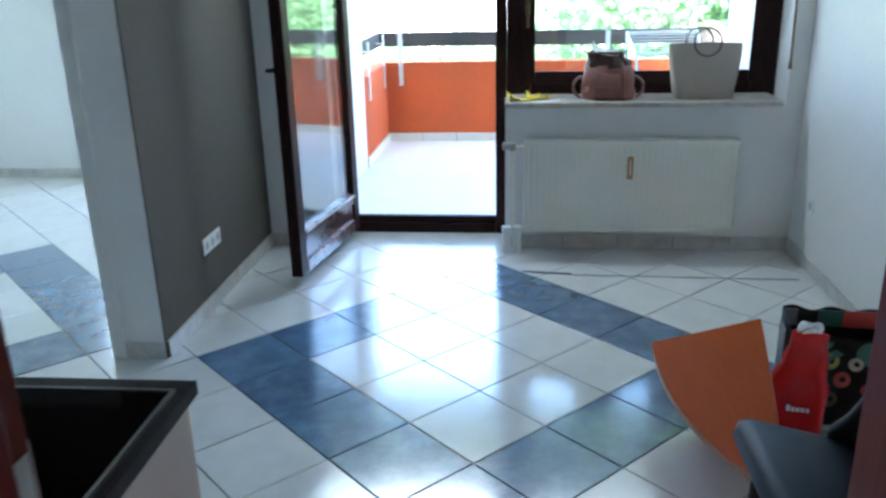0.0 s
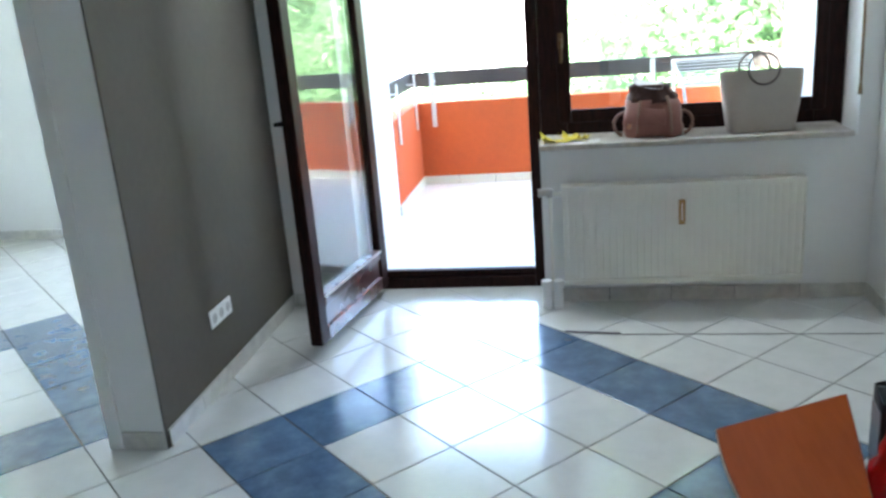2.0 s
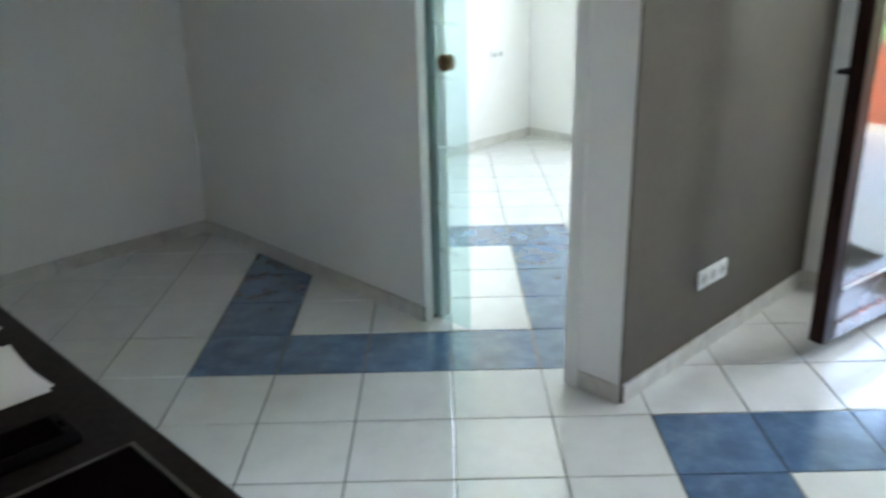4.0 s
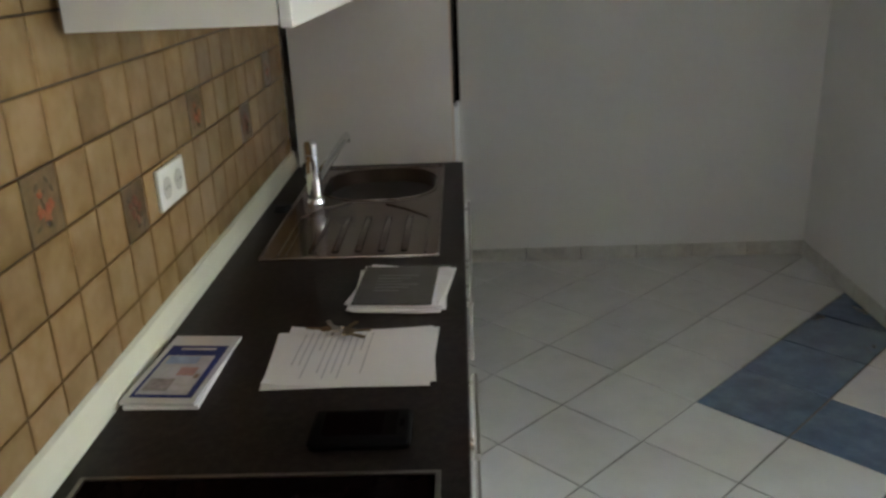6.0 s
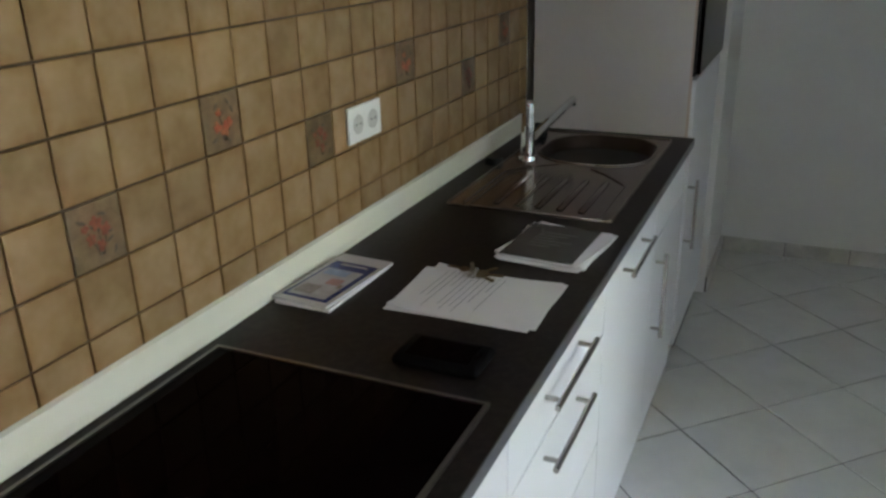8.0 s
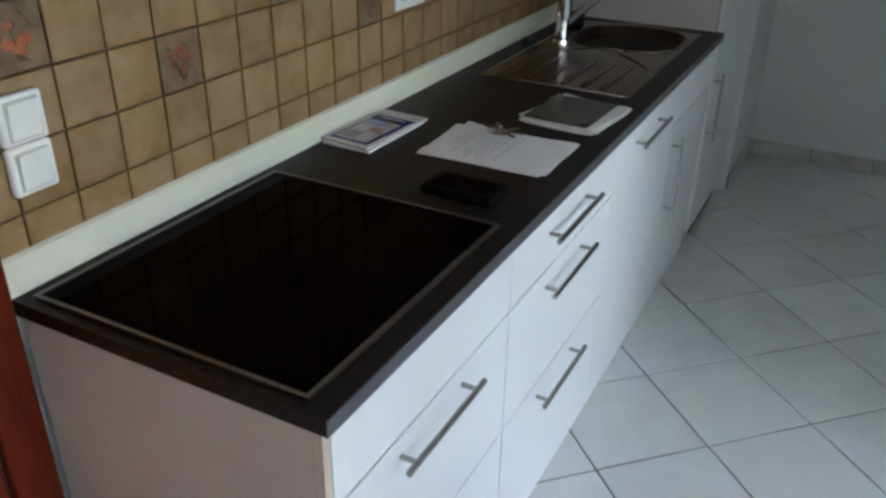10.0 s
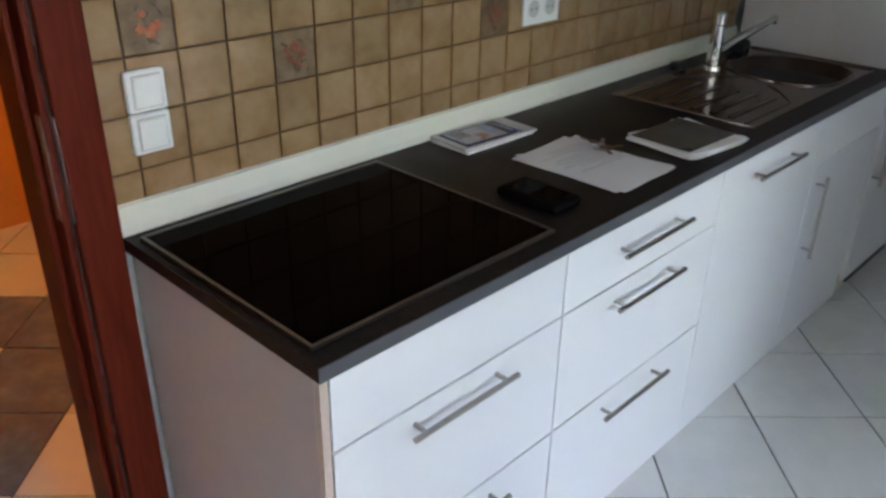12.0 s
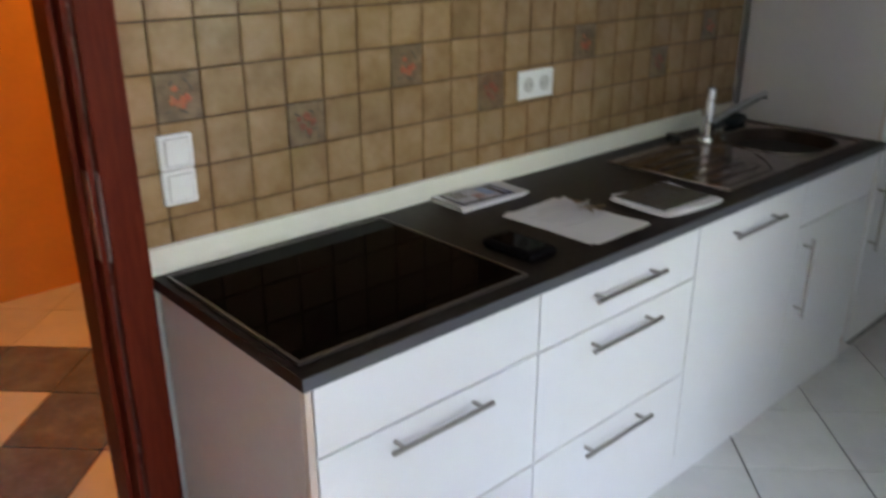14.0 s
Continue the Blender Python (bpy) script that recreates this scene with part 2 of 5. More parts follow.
M["flower_tile"] = two_tone("flower_wall_tile", [(0.105, 0.066, 0.034), (0.165, 0.105, 0.055), (0.22, 0.145, 0.08)], 22, 0.3)
M["blossom"] = two_tone("blossom_glaze", [(0.34, 0.06, 0.025), (0.42, 0.10, 0.04), (0.40, 0.16, 0.07)], 60, 0.3)
M["blossom_brown"] = two_tone("brown_blossom_glaze", [(0.14, 0.035, 0.018), (0.20, 0.05, 0.025), (0.24, 0.08, 0.04)], 60, 0.3)
M["stem"] = material("stem_glaze", (0.085, 0.065, 0.04), 0.35, vary=0.3)
M["brass"] = material("brass", (0.22, 0.16, 0.085), 0.3, metal=1.0, vary=0.1)
M["brass_dark"] = material("aged_bronze", (0.20, 0.13, 0.07), 0.4, metal=0.8, vary=0.2)
M["leaf_panel"] = material("brown_panel_varnish", (0.07, 0.030, 0.026), 0.28, vary=0.15, coat=0.5)
M["frost"] = bpy.data.materials.new("frosted_glass_stripe")
M["frost"].use_nodes = True
ft = M["frost"].node_tree
fa, fb, fm = ft.nodes.new("ShaderNodeBsdfTransparent"), ft.nodes.new("ShaderNodeBsdfTranslucent"), ft.nodes.new("ShaderNodeMixShader")
fb.inputs["Color"].default_value = (0.85, 0.92, 0.92, 1)
fm.inputs[0].default_value = 0.12
ft.links.new(fa.outputs[0], fm.inputs[1])
ft.links.new(fb.outputs[0], fm.inputs[2])
ft.links.new(fm.outputs[0], ft.nodes["Material Output"].inputs["Surface"])
M["meter"] = material("heat_meter_brown", (0.40, 0.24, 0.09), 0.4, vary=0.1)
M["paper"] = material("white_paper", (0.78, 0.76, 0.77), 0.8, vary=0.03, noise_scale=12)
M["beige_paper"] = material("beige_paper", (0.55, 0.47, 0.33), 0.8, vary=0.06)
M["yellow"] = material("yellow_paper", (0.66, 0.55, 0.06), 0.7, vary=0.08)
M["ink"] = material("printing_ink", (0.38, 0.37, 0.39), 0.8, vary=0.1)
M["ink_pale"] = material("pale_print", (0.10, 0.098, 0.098), 0.6, vary=0.1)
M["sponge"] = material("sponge", (0.010, 0.020, 0.028), 0.95, vary=0.3, bump=0.8, bump_scale=200)
M["cover_white"] = material("white_cover_gloss", (0.56, 0.545, 0.56), 0.3, vary=0.06, noise_scale=20)
M["navy"] = material("navy_print", (0.02, 0.035, 0.16), 0.25, vary=0.1)
M["pale_print"] = material("pale_cover_print", (0.46, 0.45, 0.50), 0.25, vary=0.25, noise_scale=40)
M["sky_print"] = material("blue_cover_print", (0.28, 0.36, 0.55), 0.25, vary=0.25, noise_scale=50)
M["red_print"] = material("red_cover_print", (0.44, 0.27, 0.26), 0.25, vary=0.2)
M["grey_print"] = material("grey_cover_print", (0.30, 0.28, 0.28), 0.25, vary=0.4, noise_scale=60)
M["brown_print"] = material("brown_picture_print", (0.16, 0.09, 0.05), 0.4, vary=0.4, noise_scale=30)
M["folder"] = material("dark_folder_plastic", (0.075, 0.070, 0.068), 0.22, vary=0.12, noise_scale=10)
# Grey that paints the shade inside socket cups and round the rockers.
M["recess_shade"] = material("recess_shade", (0.50, 0.50, 0.49), 0.5, vary=0.05)
M["pink_leather"] = material("dusty_pink_leather", (0.27, 0.115, 0.092), 0.42, vary=0.15, noise_scale=14, bump=0.3, bump_scale=60)
M["dark_leather"] = material("dark_brown_leather", (0.075, 0.034, 0.028), 0.35, vary=0.4, noise_scale=16, bump=0.4, bump_scale=50)
M["tan_leather"] = material("tan_leather", (0.26, 0.15, 0.11), 0.5, vary=0.12)
M["canvas"] = material("beige_canvas", (0.41, 0.36, 0.31), 0.85, vary=0.06, noise_scale=9, bump=0.4, bump_scale=300)
M["lining"] = material("dark_lining", (0.05, 0.045, 0.045), 0.9, vary=0.1)
M["cane"] = material("dark_cane", (0.10, 0.075, 0.065), 0.4, vary=0.2)
M["orange_wood"] = two_tone("orange_stained_wood", [(0.335, 0.060, 0.006), (0.355, 0.066, 0.007), (0.375, 0.072, 0.008)], 5, 0.7, stretch=(8, 1, 1), island=0.0, spec=0.12)
M["edge_wood"] = material("pale_wood_edge", (0.50, 0.30, 0.20), 0.5, vary=0.1)
M["red_gloss"] = material("glossy_red_paper", (0.56, 0.007, 0.010), 0.10, vary=0.06, bump=0.5, bump_scale=14, spec=0.5)
M["foil"] = material("silver_foil", (0.75, 0.75, 0.77), 0.2, metal=1.0, vary=0.1, bump=0.8, bump_scale=40)
M["bag_dark"] = material("dark_printed_bag", (0.008, 0.008, 0.010), 0.4, vary=0.5, noise_scale=14, spec=0.2)
M["p_yellow"] = material("print_yellow", (0.42, 0.33, 0.08), 0.4, vary=0.1)
M["p_cream"] = material("print_cream", (0.55, 0.47, 0.36), 0.4, vary=0.1)
M["p_red"] = material("print_red", (0.50, 0.07, 0.06), 0.4, vary=0.1)
M["p_brown"] = material("print_brown", (0.12, 0.065, 0.04), 0.4, vary=0.15)
M["p_teal"] = material("print_teal", (0.03, 0.18, 0.19), 0.35, vary=0.2)
M["p_grey"] = material("print_grey", (0.22, 0.26, 0.28), 0.3, vary=0.2)
M["p_green"] = material("print_green", (0.05, 0.13, 0.11), 0.35, vary=0.2)
M["black_leather"] = material("black_leather", (0.006, 0.009, 0.014), 0.48, vary=0.15, noise_scale=20, bump=0.2, bump_scale=220, spec=0.15)
M["white_metal"] = material("white_coated_metal", (0.80, 0.80, 0.80), 0.4, vary=0.03)
M["bark"] = material("bark", (0.10, 0.075, 0.055), 0.9, vary=0.3, bump=0.6, bump_scale=20)
M["leaf"] = two_tone("leaf_green", [(0.065, 0.13, 0.055), (0.11, 0.19, 0.085), (0.15, 0.245, 0.12)], 1.5, 0.6, island=0.1)
lt = M["leaf"].node_tree
tl, lm = lt.nodes.new("ShaderNodeBsdfTranslucent"), lt.nodes.new("ShaderNodeMixShader")
tl.inputs["Color"].default_value = (0.22, 0.36, 0.19, 1)
lm.inputs[0].default_value = 0.4
lt.links.new(lt.nodes["Principled BSDF"].outputs[0], lm.inputs[1])
lt.links.new(tl.outputs[0], lm.inputs[2])
lt.links.new(lm.outputs[0], lt.nodes["Material Output"].inputs["Surface"])
M["pipe_grey"] = material("grey_zinc", (0.30, 0.29, 0.31), 0.6, vary=0.1)


# ---- building blocks ----
def add_box(bm, x0, x1, y0, y1, z0, z1, m=None, bevel=0.0):
    r = bmesh.ops.create_cube(bm, size=1.0)
    vs = r["verts"]
    for v in vs:
        v.co = Vector(((x0 + x1) / 2 + v.co.x * (x1 - x0), (y0 + y1) / 2 + v.co.y * (y1 - y0), (z0 + z1) / 2 + v.co.z * (z1 - z0)))
    if bevel:
        es = list({e for v in vs for e in v.link_edges})
        out = bmesh.ops.bevel(bm, geom=es, offset=bevel, segments=2, affect="EDGES", profile=0.5)
        vs = list({v for f in out["faces"] for v in f.verts} | {v for v in vs if v.is_valid})
    if m is not None:
        bmesh.ops.transform(bm, matrix=m, verts=vs)
    return vs


def add_cyl(bm, p, q, r0, r1=None, n=16):
    p, q = Vector(p), Vector(q)
    d = q - p
    m = Matrix.Translation((p + q) / 2) @ d.to_track_quat("Z", "Y").to_matrix().to_4x4()
    return bmesh.ops.create_cone(bm, cap_ends=True, segments=n, radius1=r0, radius2=r0 if r1 is None else r1, depth=d.length, matrix=m)["verts"]


def add_prism(bm, outline, z0, z1):
    """A closed outline in x and y, pulled up from z0 to z1."""
    lo = [bm.verts.new((x, y, z0)) for x, y in outline]
    hi = [bm.verts.new((x, y, z1)) for x, y in outline]
    n = len(outline)
    bm.faces.new(hi)
    bm.faces.new(lo[::-1])
    for k in range(n):
        bm.faces.new((lo[k], lo[(k + 1) % n], hi[(k + 1) % n], hi[k]))
    return lo + hi


def add_tube(bm, pts, r, n=10):
    """A round bar along points, with closed ends."""
    rings = []
    pts = [Vector(p) for p in pts]
    for k, p in enumerate(pts):
        d = (pts[min(k + 1, len(pts) - 1)] - pts[max(k - 1, 0)]).normalized()
        q = d.to_track_quat("Z", "Y")
        rings.append([bm.verts.new(p + q @ Vector((r * math.cos(a), r * math.sin(a), 0))) for a in (2 * math.pi * i / n for i in range(n))])
    for a, b in zip(rings, rings[1:]):
        for i in range(n):
            bm.faces.new((a[i], a[(i + 1) % n], b[(i + 1) % n], b[i]))
    bm.faces.new(rings[0][::-1])
    bm.faces.new(rings[-1])


def mesh_of(name, bm, mat, smooth=False):
    bmesh.ops.recalc_face_normals(bm, faces=bm.faces)
    me = bpy.data.meshes.new(name)
    bm.to_mesh(me)
    bm.free()
    if mat:
        me.materials.append(mat)
    if smooth:
        for p in me.polygons:
            p.use_smooth = True
    return me


def part(name, bm, mat, parent, label="", smooth=False, m=None):
    ob = new(name, mesh_of(name, bm, mat, smooth))
    ob.parent = parent
    if m is not None:
        ob.matrix_basis = m
    if label:
        ob["label"] = label
    return ob


def thing(name, label, category, group="", kind="", at=(0, 0, 0), turn=0):
    ob = new(name)
    ob.empty_display_size = 0.1
    ob.matrix_basis = pose(*at, 0, 0, turn)
    return tagged(ob, label, category, group, kind)


def boxes(*rows, bevel=0.0, m=None):
    bm = bmesh.new()
    for r in rows:
        add_box(bm, *r, m=m, bevel=bevel)
    return bm


def structure(name, label, bm, mat, category="wall"):
    return tagged(new(name, mesh_of(name, bm, mat)), label, category, "", "structure")


# ---- large structure ----
H = 2.5
SKEW = -1.0
NW = Matrix.Translation((0.5, 3.985, 0)) @ Matrix.Rotation(radians(SKEW), 4, "Z")   # frame of the window wall: u along it, v outwards

structure("wall_south", "white plastered kitchen wall with a doorway", boxes(
    (-3.86, -0.001, -0.12, -0.014, 0, H), (-0.001, 0.06, -0.12, 0, 0, H), (0.06, 0.92, -0.12, 0, 2.06, H), (0.92, 2.145, -0.12, 0, 0, H)), M["wall"])
structure("wall_west", "plain white kitchen wall", boxes((-4.0, -3.86, -0.12, 2.465, 0, H)), M["wall"])
structure("wall_pier", "white wall pier beside the tall cabinet", boxes((-3.86, -3.245, 0, 0.635, 0, H)), M["wall"])
structure("wall_sliding_door", "white wall that holds the sliding glass door", boxes(
    (-4.0, -1.965, 2.465, 2.512, 0, H), (-4.0, -1.945, 2.548, 2.60, 0, H), (-4.0, -2.3, 2.512, 2.548, 0, H), (-1.965, -1.175, 2.465, 2.60, 2.06, H)), M["wall"])
structure("wall_east", "white dining room wall", boxes((2.145, 2.3, -0.12, 4.29, 0, H)), M["wall"])
structure("wall_partition", "white end of the partition wall", boxes((-1.175, -0.943, 2.455, 4.31, 0, H)), M["wall"])
bm = bmesh.new()
add_prism(bm, [(-0.943, 2.4565), (-0.935, 2.4565), (-0.91, 4.005), (-0.943, 4.005)], 0.0, H)
structure("wall_grey", "dark grey painted partition wall", bm, M["grey_wall"])
structure("wall_north", "white window wall with balcony door and radiator", boxes(
    (-1.44, -1.0, 0, 0.33, 0, H), (-1.0, 1.55, 0, 0.33, 2.22, H), (0.02, 1.55, 0, 0.33, 0, 0.84), (1.55, 1.66, 0, 0.33, 0, H), m=NW), M["wall"])
structure("wall_far_west", "white wall of the far room", boxes((-4.14, -4.0, 2.465, 5.85, 0, H)), M["wall"])
structure("wall_far_north", "white wall of the far room with a window", boxes(
    (-4.0, -2.97, 5.70, 5.85, 0, H), (-2.97, -2.07, 5.70, 5.85, 0, 0.85), (-2.97, -2.07, 5.70, 5.85, 2.15, H), (-2.07, -0.95, 5.70, 5.85, 0, H)), M["wall"])
structure("wall_far_east", "white wall between the far room and the balcony", boxes((-1.175, -0.95, 4.31, 5.70, 0, H)), M["wall"])
structure("ceiling", "white painted ceiling", boxes((-4.14, 2.3, -0.12, 4.31, H, H + 0.12), (-4.14, -0.95, 4.31, 5.85, H, H + 0.12)), M["ceiling"], "ceiling")
structure("hall_wall_south", "orange painted hall wall", boxes((-2.4, 2.3, -2.43, -2.28, 0, H)), M["orange_wall"])
structure("hall_wall_west", "orange painted hall wall", boxes((-2.4, -2.25, -2.28, -0.135, 0, H)), M["orange_wall"])
structure("hall_wall_east", "orange painted hall wall", boxes((2.1, 2.3, -2.28, -0.135, 0, H)), M["orange_wall"])
structure("hall_wall_north", "orange painted hall side of the kitchen wall", boxes(
    (-2.25, 0.06, -0.135, -0.12, 0, H), (0.92, 2.1, -0.135, -0.12, 0, H), (0.06, 0.92, -0.135, -0.12, 2.06, H)), M["orange_wall"])
structure("hall_ceiling", "white hall ceiling", boxes((-2.4, 2.3, -2.43, -0.12, H, H + 0.12)), M["ceiling"], "ceiling")

# ---- balcony and outdoors ----
structure("balcony_floor", "pale balcony floor slab with tiles", boxes((-1.13, 1.9, 0.335, 2.95, -0.15, 0.06), m=NW), M["balcony_tile"], "floor")
PAR = 2.80
structure("balcony_roof", "grey concrete slab of the balcony above", boxes((-1.43, 1.9, 0.335, 2.86, 2.6, 2.75), m=NW), M["concrete"], "ceiling")
structure("balcony_parapet", "orange rendered balcony parapet wall", boxes(
    (-1.26, 1.9, PAR, PAR + 0.12, -0.15, 0.775), (-1.26, -1.14, 1.725, PAR, -0.15, 0.775), m=NW), M["parapet"])
structure("balcony_side_wall_west", "white rendered house wall beside the balcony", boxes((-1.43, -1.135, 0.335, 1.72, -0.15, 2.595), m=NW), M["facade"])
structure("balcony_side_wall_east", "white rendered house wall beside the balcony", boxes((1.70, 1.9, 0.335, 2.2, -0.15, 2.595), m=NW), M["facade"])


def skirting(name, label, rows, m=None, pitch=0.33, h=0.075, t=0.012, mat="base"):
    """Tile skirting: single pieces along the lines in rows of x0, y0, x1, y1 (the wall lies to the right of the way)."""
    root = thing(name, label, "baseboard", "", "structure")
    for x0, y0, x1, y1 in rows:
        d = Vector((x1 - x0, y1 - y0, 0))
        n = max(1, round(d.length / pitch))
        a = math.degrees(math.atan2(d.y, d.x))
        w = d.length / n
        me = mesh_of("skirting_tile", boxes((0.0015, w - 0.0015, 0.0005, t, 0, h), bevel=0.002), M[mat])
        part("joint_bed", boxes((0, d.length, 0.0003, t * 0.6, 0, h - 0.002)), M["grout"], root, "brown joints", m=(m or Matrix()) @ pose(x0, y0, 0, 0, 0, a))
        for k in range(n):
            p = Vector((x0, y0, 0)) + d * k / n
            ob = new("skirting_tile", me)
            ob.parent = root
            ob.matrix_basis = (m or Matrix()) @ pose(p.x, p.y, 0, 0, 0, a)
    return root


def offset(y):
    return NW @ Vector((y[0], y[1], 0))


c0, c1, c2, c3 = offset((1.64, 0)), offset((0.02, 0)), offset((-1.0, 0)), offset((-1.40, 0))
skirting("baseboard_kitchen", "pale tile skirting along the kitchen walls", [
    (-3.86, 2.465, -3.86, 0.65), (-3.86, 0.635, -3.26, 0.635), (-1.97, 2.465, -3.85, 2.465)])
skirting("baseboard_dining", "pale tile skirting along the dining walls", [
    (2.145, 0.02, 2.145, 3.94), (c0.x, c0.y, c1.x + 0.02, c1.y), (-0.912, 3.99, -0.936, 2.465), (-0.936, 2.455, -1.12, 2.455), (c2.x, c2.y, c3.x, c3.y)])
skirting("baseboard_far_room", "pale tile skirting of the far room", [(-1.3, 5.70, -3.99, 5.70), (-4.0, 5.69, -4.0, 2.61)])
skirting("baseboard_hall", "tile skirting of the hall", [(2.1, -2.28, -2.25, -2.28)][::-1], h=0.08)
sk = skirting("baseboard_balcony", "pale tile skirting of the balcony", [(1.7, PAR, -1.14, PAR), (-1.14, PAR, -1.14, 1.73)], m=NW @ Matrix.Translation((0, 0, 0.06)), h=0.075, mat="strip")

# ---- kitchen row ----
CT = 0.90


def bar_handle(parent, x, y, z, length, upright=False, r=0.006, out=0.032):
    bm = bmesh.new()
    half = length / 2
    d = Vector((0, 0, 1)) if upright else Vector((1, 0, 0))
    c = Vector((x, y + out, z))
    add_cyl(bm, c - d * half, c + d * half, r)
    for s in (-1, 1):
        f = c + d * s * (half - 0.03)
        add_cyl(bm, f - Vector((0, out, 0)), f, r * 0.8, n=10)
    return part("handle", bm, M["steel"], parent, "brushed steel bar handle", smooth=False)


def front(parent, name, x0, x1, z0, z1, mat="cab_white"):
    return part(name, boxes((x0 + 0.0026, x1 - 0.0026, 0.582, 0.600, z0 + 0.0026, z1 - 0.0026), bevel=0.0015), M[mat], parent)


def unit(name, label, x0, x1, z1=0.86):
    root = thing(name, label, "kitchen cabinet", "kitchen base cabinets")
    part("body", boxes((x0 + 0.001, x1 - 0.001, 0.02, 0.576, 0.10, z1 - 0.002)), M["gap_shade"], root)
    part("plinth", boxes((x0 + 0.0005, x1 - 0.0005, 0.565, 0.592, 0.0, 0.098)), M["cab_white"], root)
    return root


u1 = unit("hob_cabinet", "white kitchen cabinet with deep drawers below the hob", -0.645, -0.030)
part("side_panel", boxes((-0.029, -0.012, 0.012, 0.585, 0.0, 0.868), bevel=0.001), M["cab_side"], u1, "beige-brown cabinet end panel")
part("edge_band", boxes((-0.0285, -0.0125, 0.5855, 0.600, 0.0, 0.867)), M["edge_band"], u1, "pale edge of the end panel")
f = front(u1, "panel", -0.645, -0.030, 0.707, 0.866)
f = front(u1, "drawer", -0.645, -0.030, 0.40, 0.707)
bar_handle(f, -0.325, 0.600, 0.665, 0.28)
f = front(u1, "drawer", -0.645, -0.030, 0.10, 0.40)
bar_handle(f, -0.325, 0.600, 0.352, 0.28)
u2 = unit("drawer_cabinet", "white kitchen cabinet with three drawers and bar handles", -1.31, -0.645)
for z0, z1, zh in ((0.707, 0.866, 0.795), (0.40, 0.707, 0.66), (0.10, 0.40, 0.355)):
    f = front(u2, "drawer", -1.31, -0.645, z0, z1)
    bar_handle(f, -0.965, 0.600, zh, 0.29)
u3 = unit("dishwasher_cabinet", "white dishwasher front with one bar handle", -1.955, -1.31)
f = front(u3, "door", -1.955, -1.31, 0.10, 0.866)
bar_handle(f, -1.62, 0.600, 0.795, 0.29)
u4 = unit("sink_cabinet", "white sink cabinet with false front and door", -2.525, -1.955)
front(u4, "panel", -2.525, -1.955, 0.70, 0.866)
f = front(u4, "door", -2.525, -1.955, 0.10, 0.70)
bar_handle(f, -2.005, 0.600, 0.51, 0.29, upright=True)
ub = thing("tall_cabinet", "tall white kitchen cabinet with black built-in oven", "kitchen cabinet")
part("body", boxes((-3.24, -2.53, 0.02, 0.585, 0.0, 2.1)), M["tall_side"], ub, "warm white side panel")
part("side_edge", boxes((-2.548, -2.5305, 0.5855, 0.592, 0.06, 2.1)), M["edge_band"], ub, "pale edge of the side panel")
f = part("door", boxes((-3.238, -2.55, 0.588, 0.606, 0.06, 1.10), bevel=0.002), M["cab_white"], ub)
bar_handle(f, -2.575, 0.606, 0.60, 0.27, upright=True)
ov = part("oven", boxes((-3.232, -2.54, 0.588, 0.600, 1.112, 1.72), bevel=0.002), M["black"], ub, "black oven frame")
part("oven_glass", boxes((-3.22, -2.552, 0.6005, 0.616, 1.118, 1.60), bevel=0.003), M["hob"], ov, "dark oven door glass")
part("door", boxes((-3.238, -2.532, 0.588, 0.606, 1.735, 2.09), bevel=0.002), M["cab_white"], ub)
part("vent", boxes((-3.05, -2.6, 0.592, 0.6045, 0.035, 0.052)), M["black"], ub, "black plinth vent slot")
uw = thing("wall_cabinet", "white wall cabinet hung above the worktop", "kitchen cabinet")
part("body", boxes((-2.52, -0.90, 0.012, 0.345, 1.525, 2.1)), M["cab_white"], uw)
for k in range(3):
    part("door", boxes((-2.52 + k * 0.54 + 0.002, -2.52 + (k + 1) * 0.54 - 0.002, 0.347, 0.366, 1.52, 2.1), bevel=0.0015), M["cab_white"], uw)

# worktop with a cut-out for the sink bowl
SB = 0.872
wt = thing("worktop", "dark brown-black laminate kitchen worktop", "worktop")
bm = bmesh.new()
gx, gy = (-2.529, -2.456, -2.044, 0.0), (-0.0135, 0.150, 0.538, 0.618)
for z in (SB, CT):
    g = [[bm.verts.new((x, y, z)) for y in gy] for x in gx]
    for a in range(3):
        for b in range(3):
            if (a, b) != (1, 1):
                bm.faces.new((g[a][b], g[a + 1][b], g[a + 1][b + 1], g[a][b + 1]))
for e in [e for e in bm.edges if e.is_boundary and e.verts[0].co.z > SB + 0.01]:
    p, q = e.verts
    lo = [v for w in (p, q) for v in bm.verts if abs(v.co.z - SB) < 1e-6 and (v.co.xy - w.co.xy).length < 1e-6]
    bm.faces.new((p, q, lo[1], lo[0]))
part("slab", bm, M["counter"], wt)
part("edge", boxes((-2.529, 0.0008, 0.6182, 0.6205, SB + 0.0004, CT - 0.0006)), M["counter_edge"], wt, "grey laminate front edge")
bm = bmesh.new()
vs = [(-0.0045, CT + 0.0006), (0.013, CT + 0.0006), (0.012, CT + 0.020), (0.004, CT + 0.058), (-0.0045, CT + 0.062)]
a = [bm.verts.new((-2.528, y, z)) for y, z in vs]
b = [bm.verts.new((0.003, y, z)) for y, z in vs]
for k in range(len(vs)):
    bm.faces.new((a[k], a[(k + 1) % len(vs)], b[(k + 1) % len(vs)], b[k]))
bm.faces.new(a), bm.faces.new(b[::-1])
tagged(new("upstand_strip", mesh_of("upstand_strip", bm, M["strip"])), "white plastic upstand strip along the tiled wall", "trim", "", "structure")

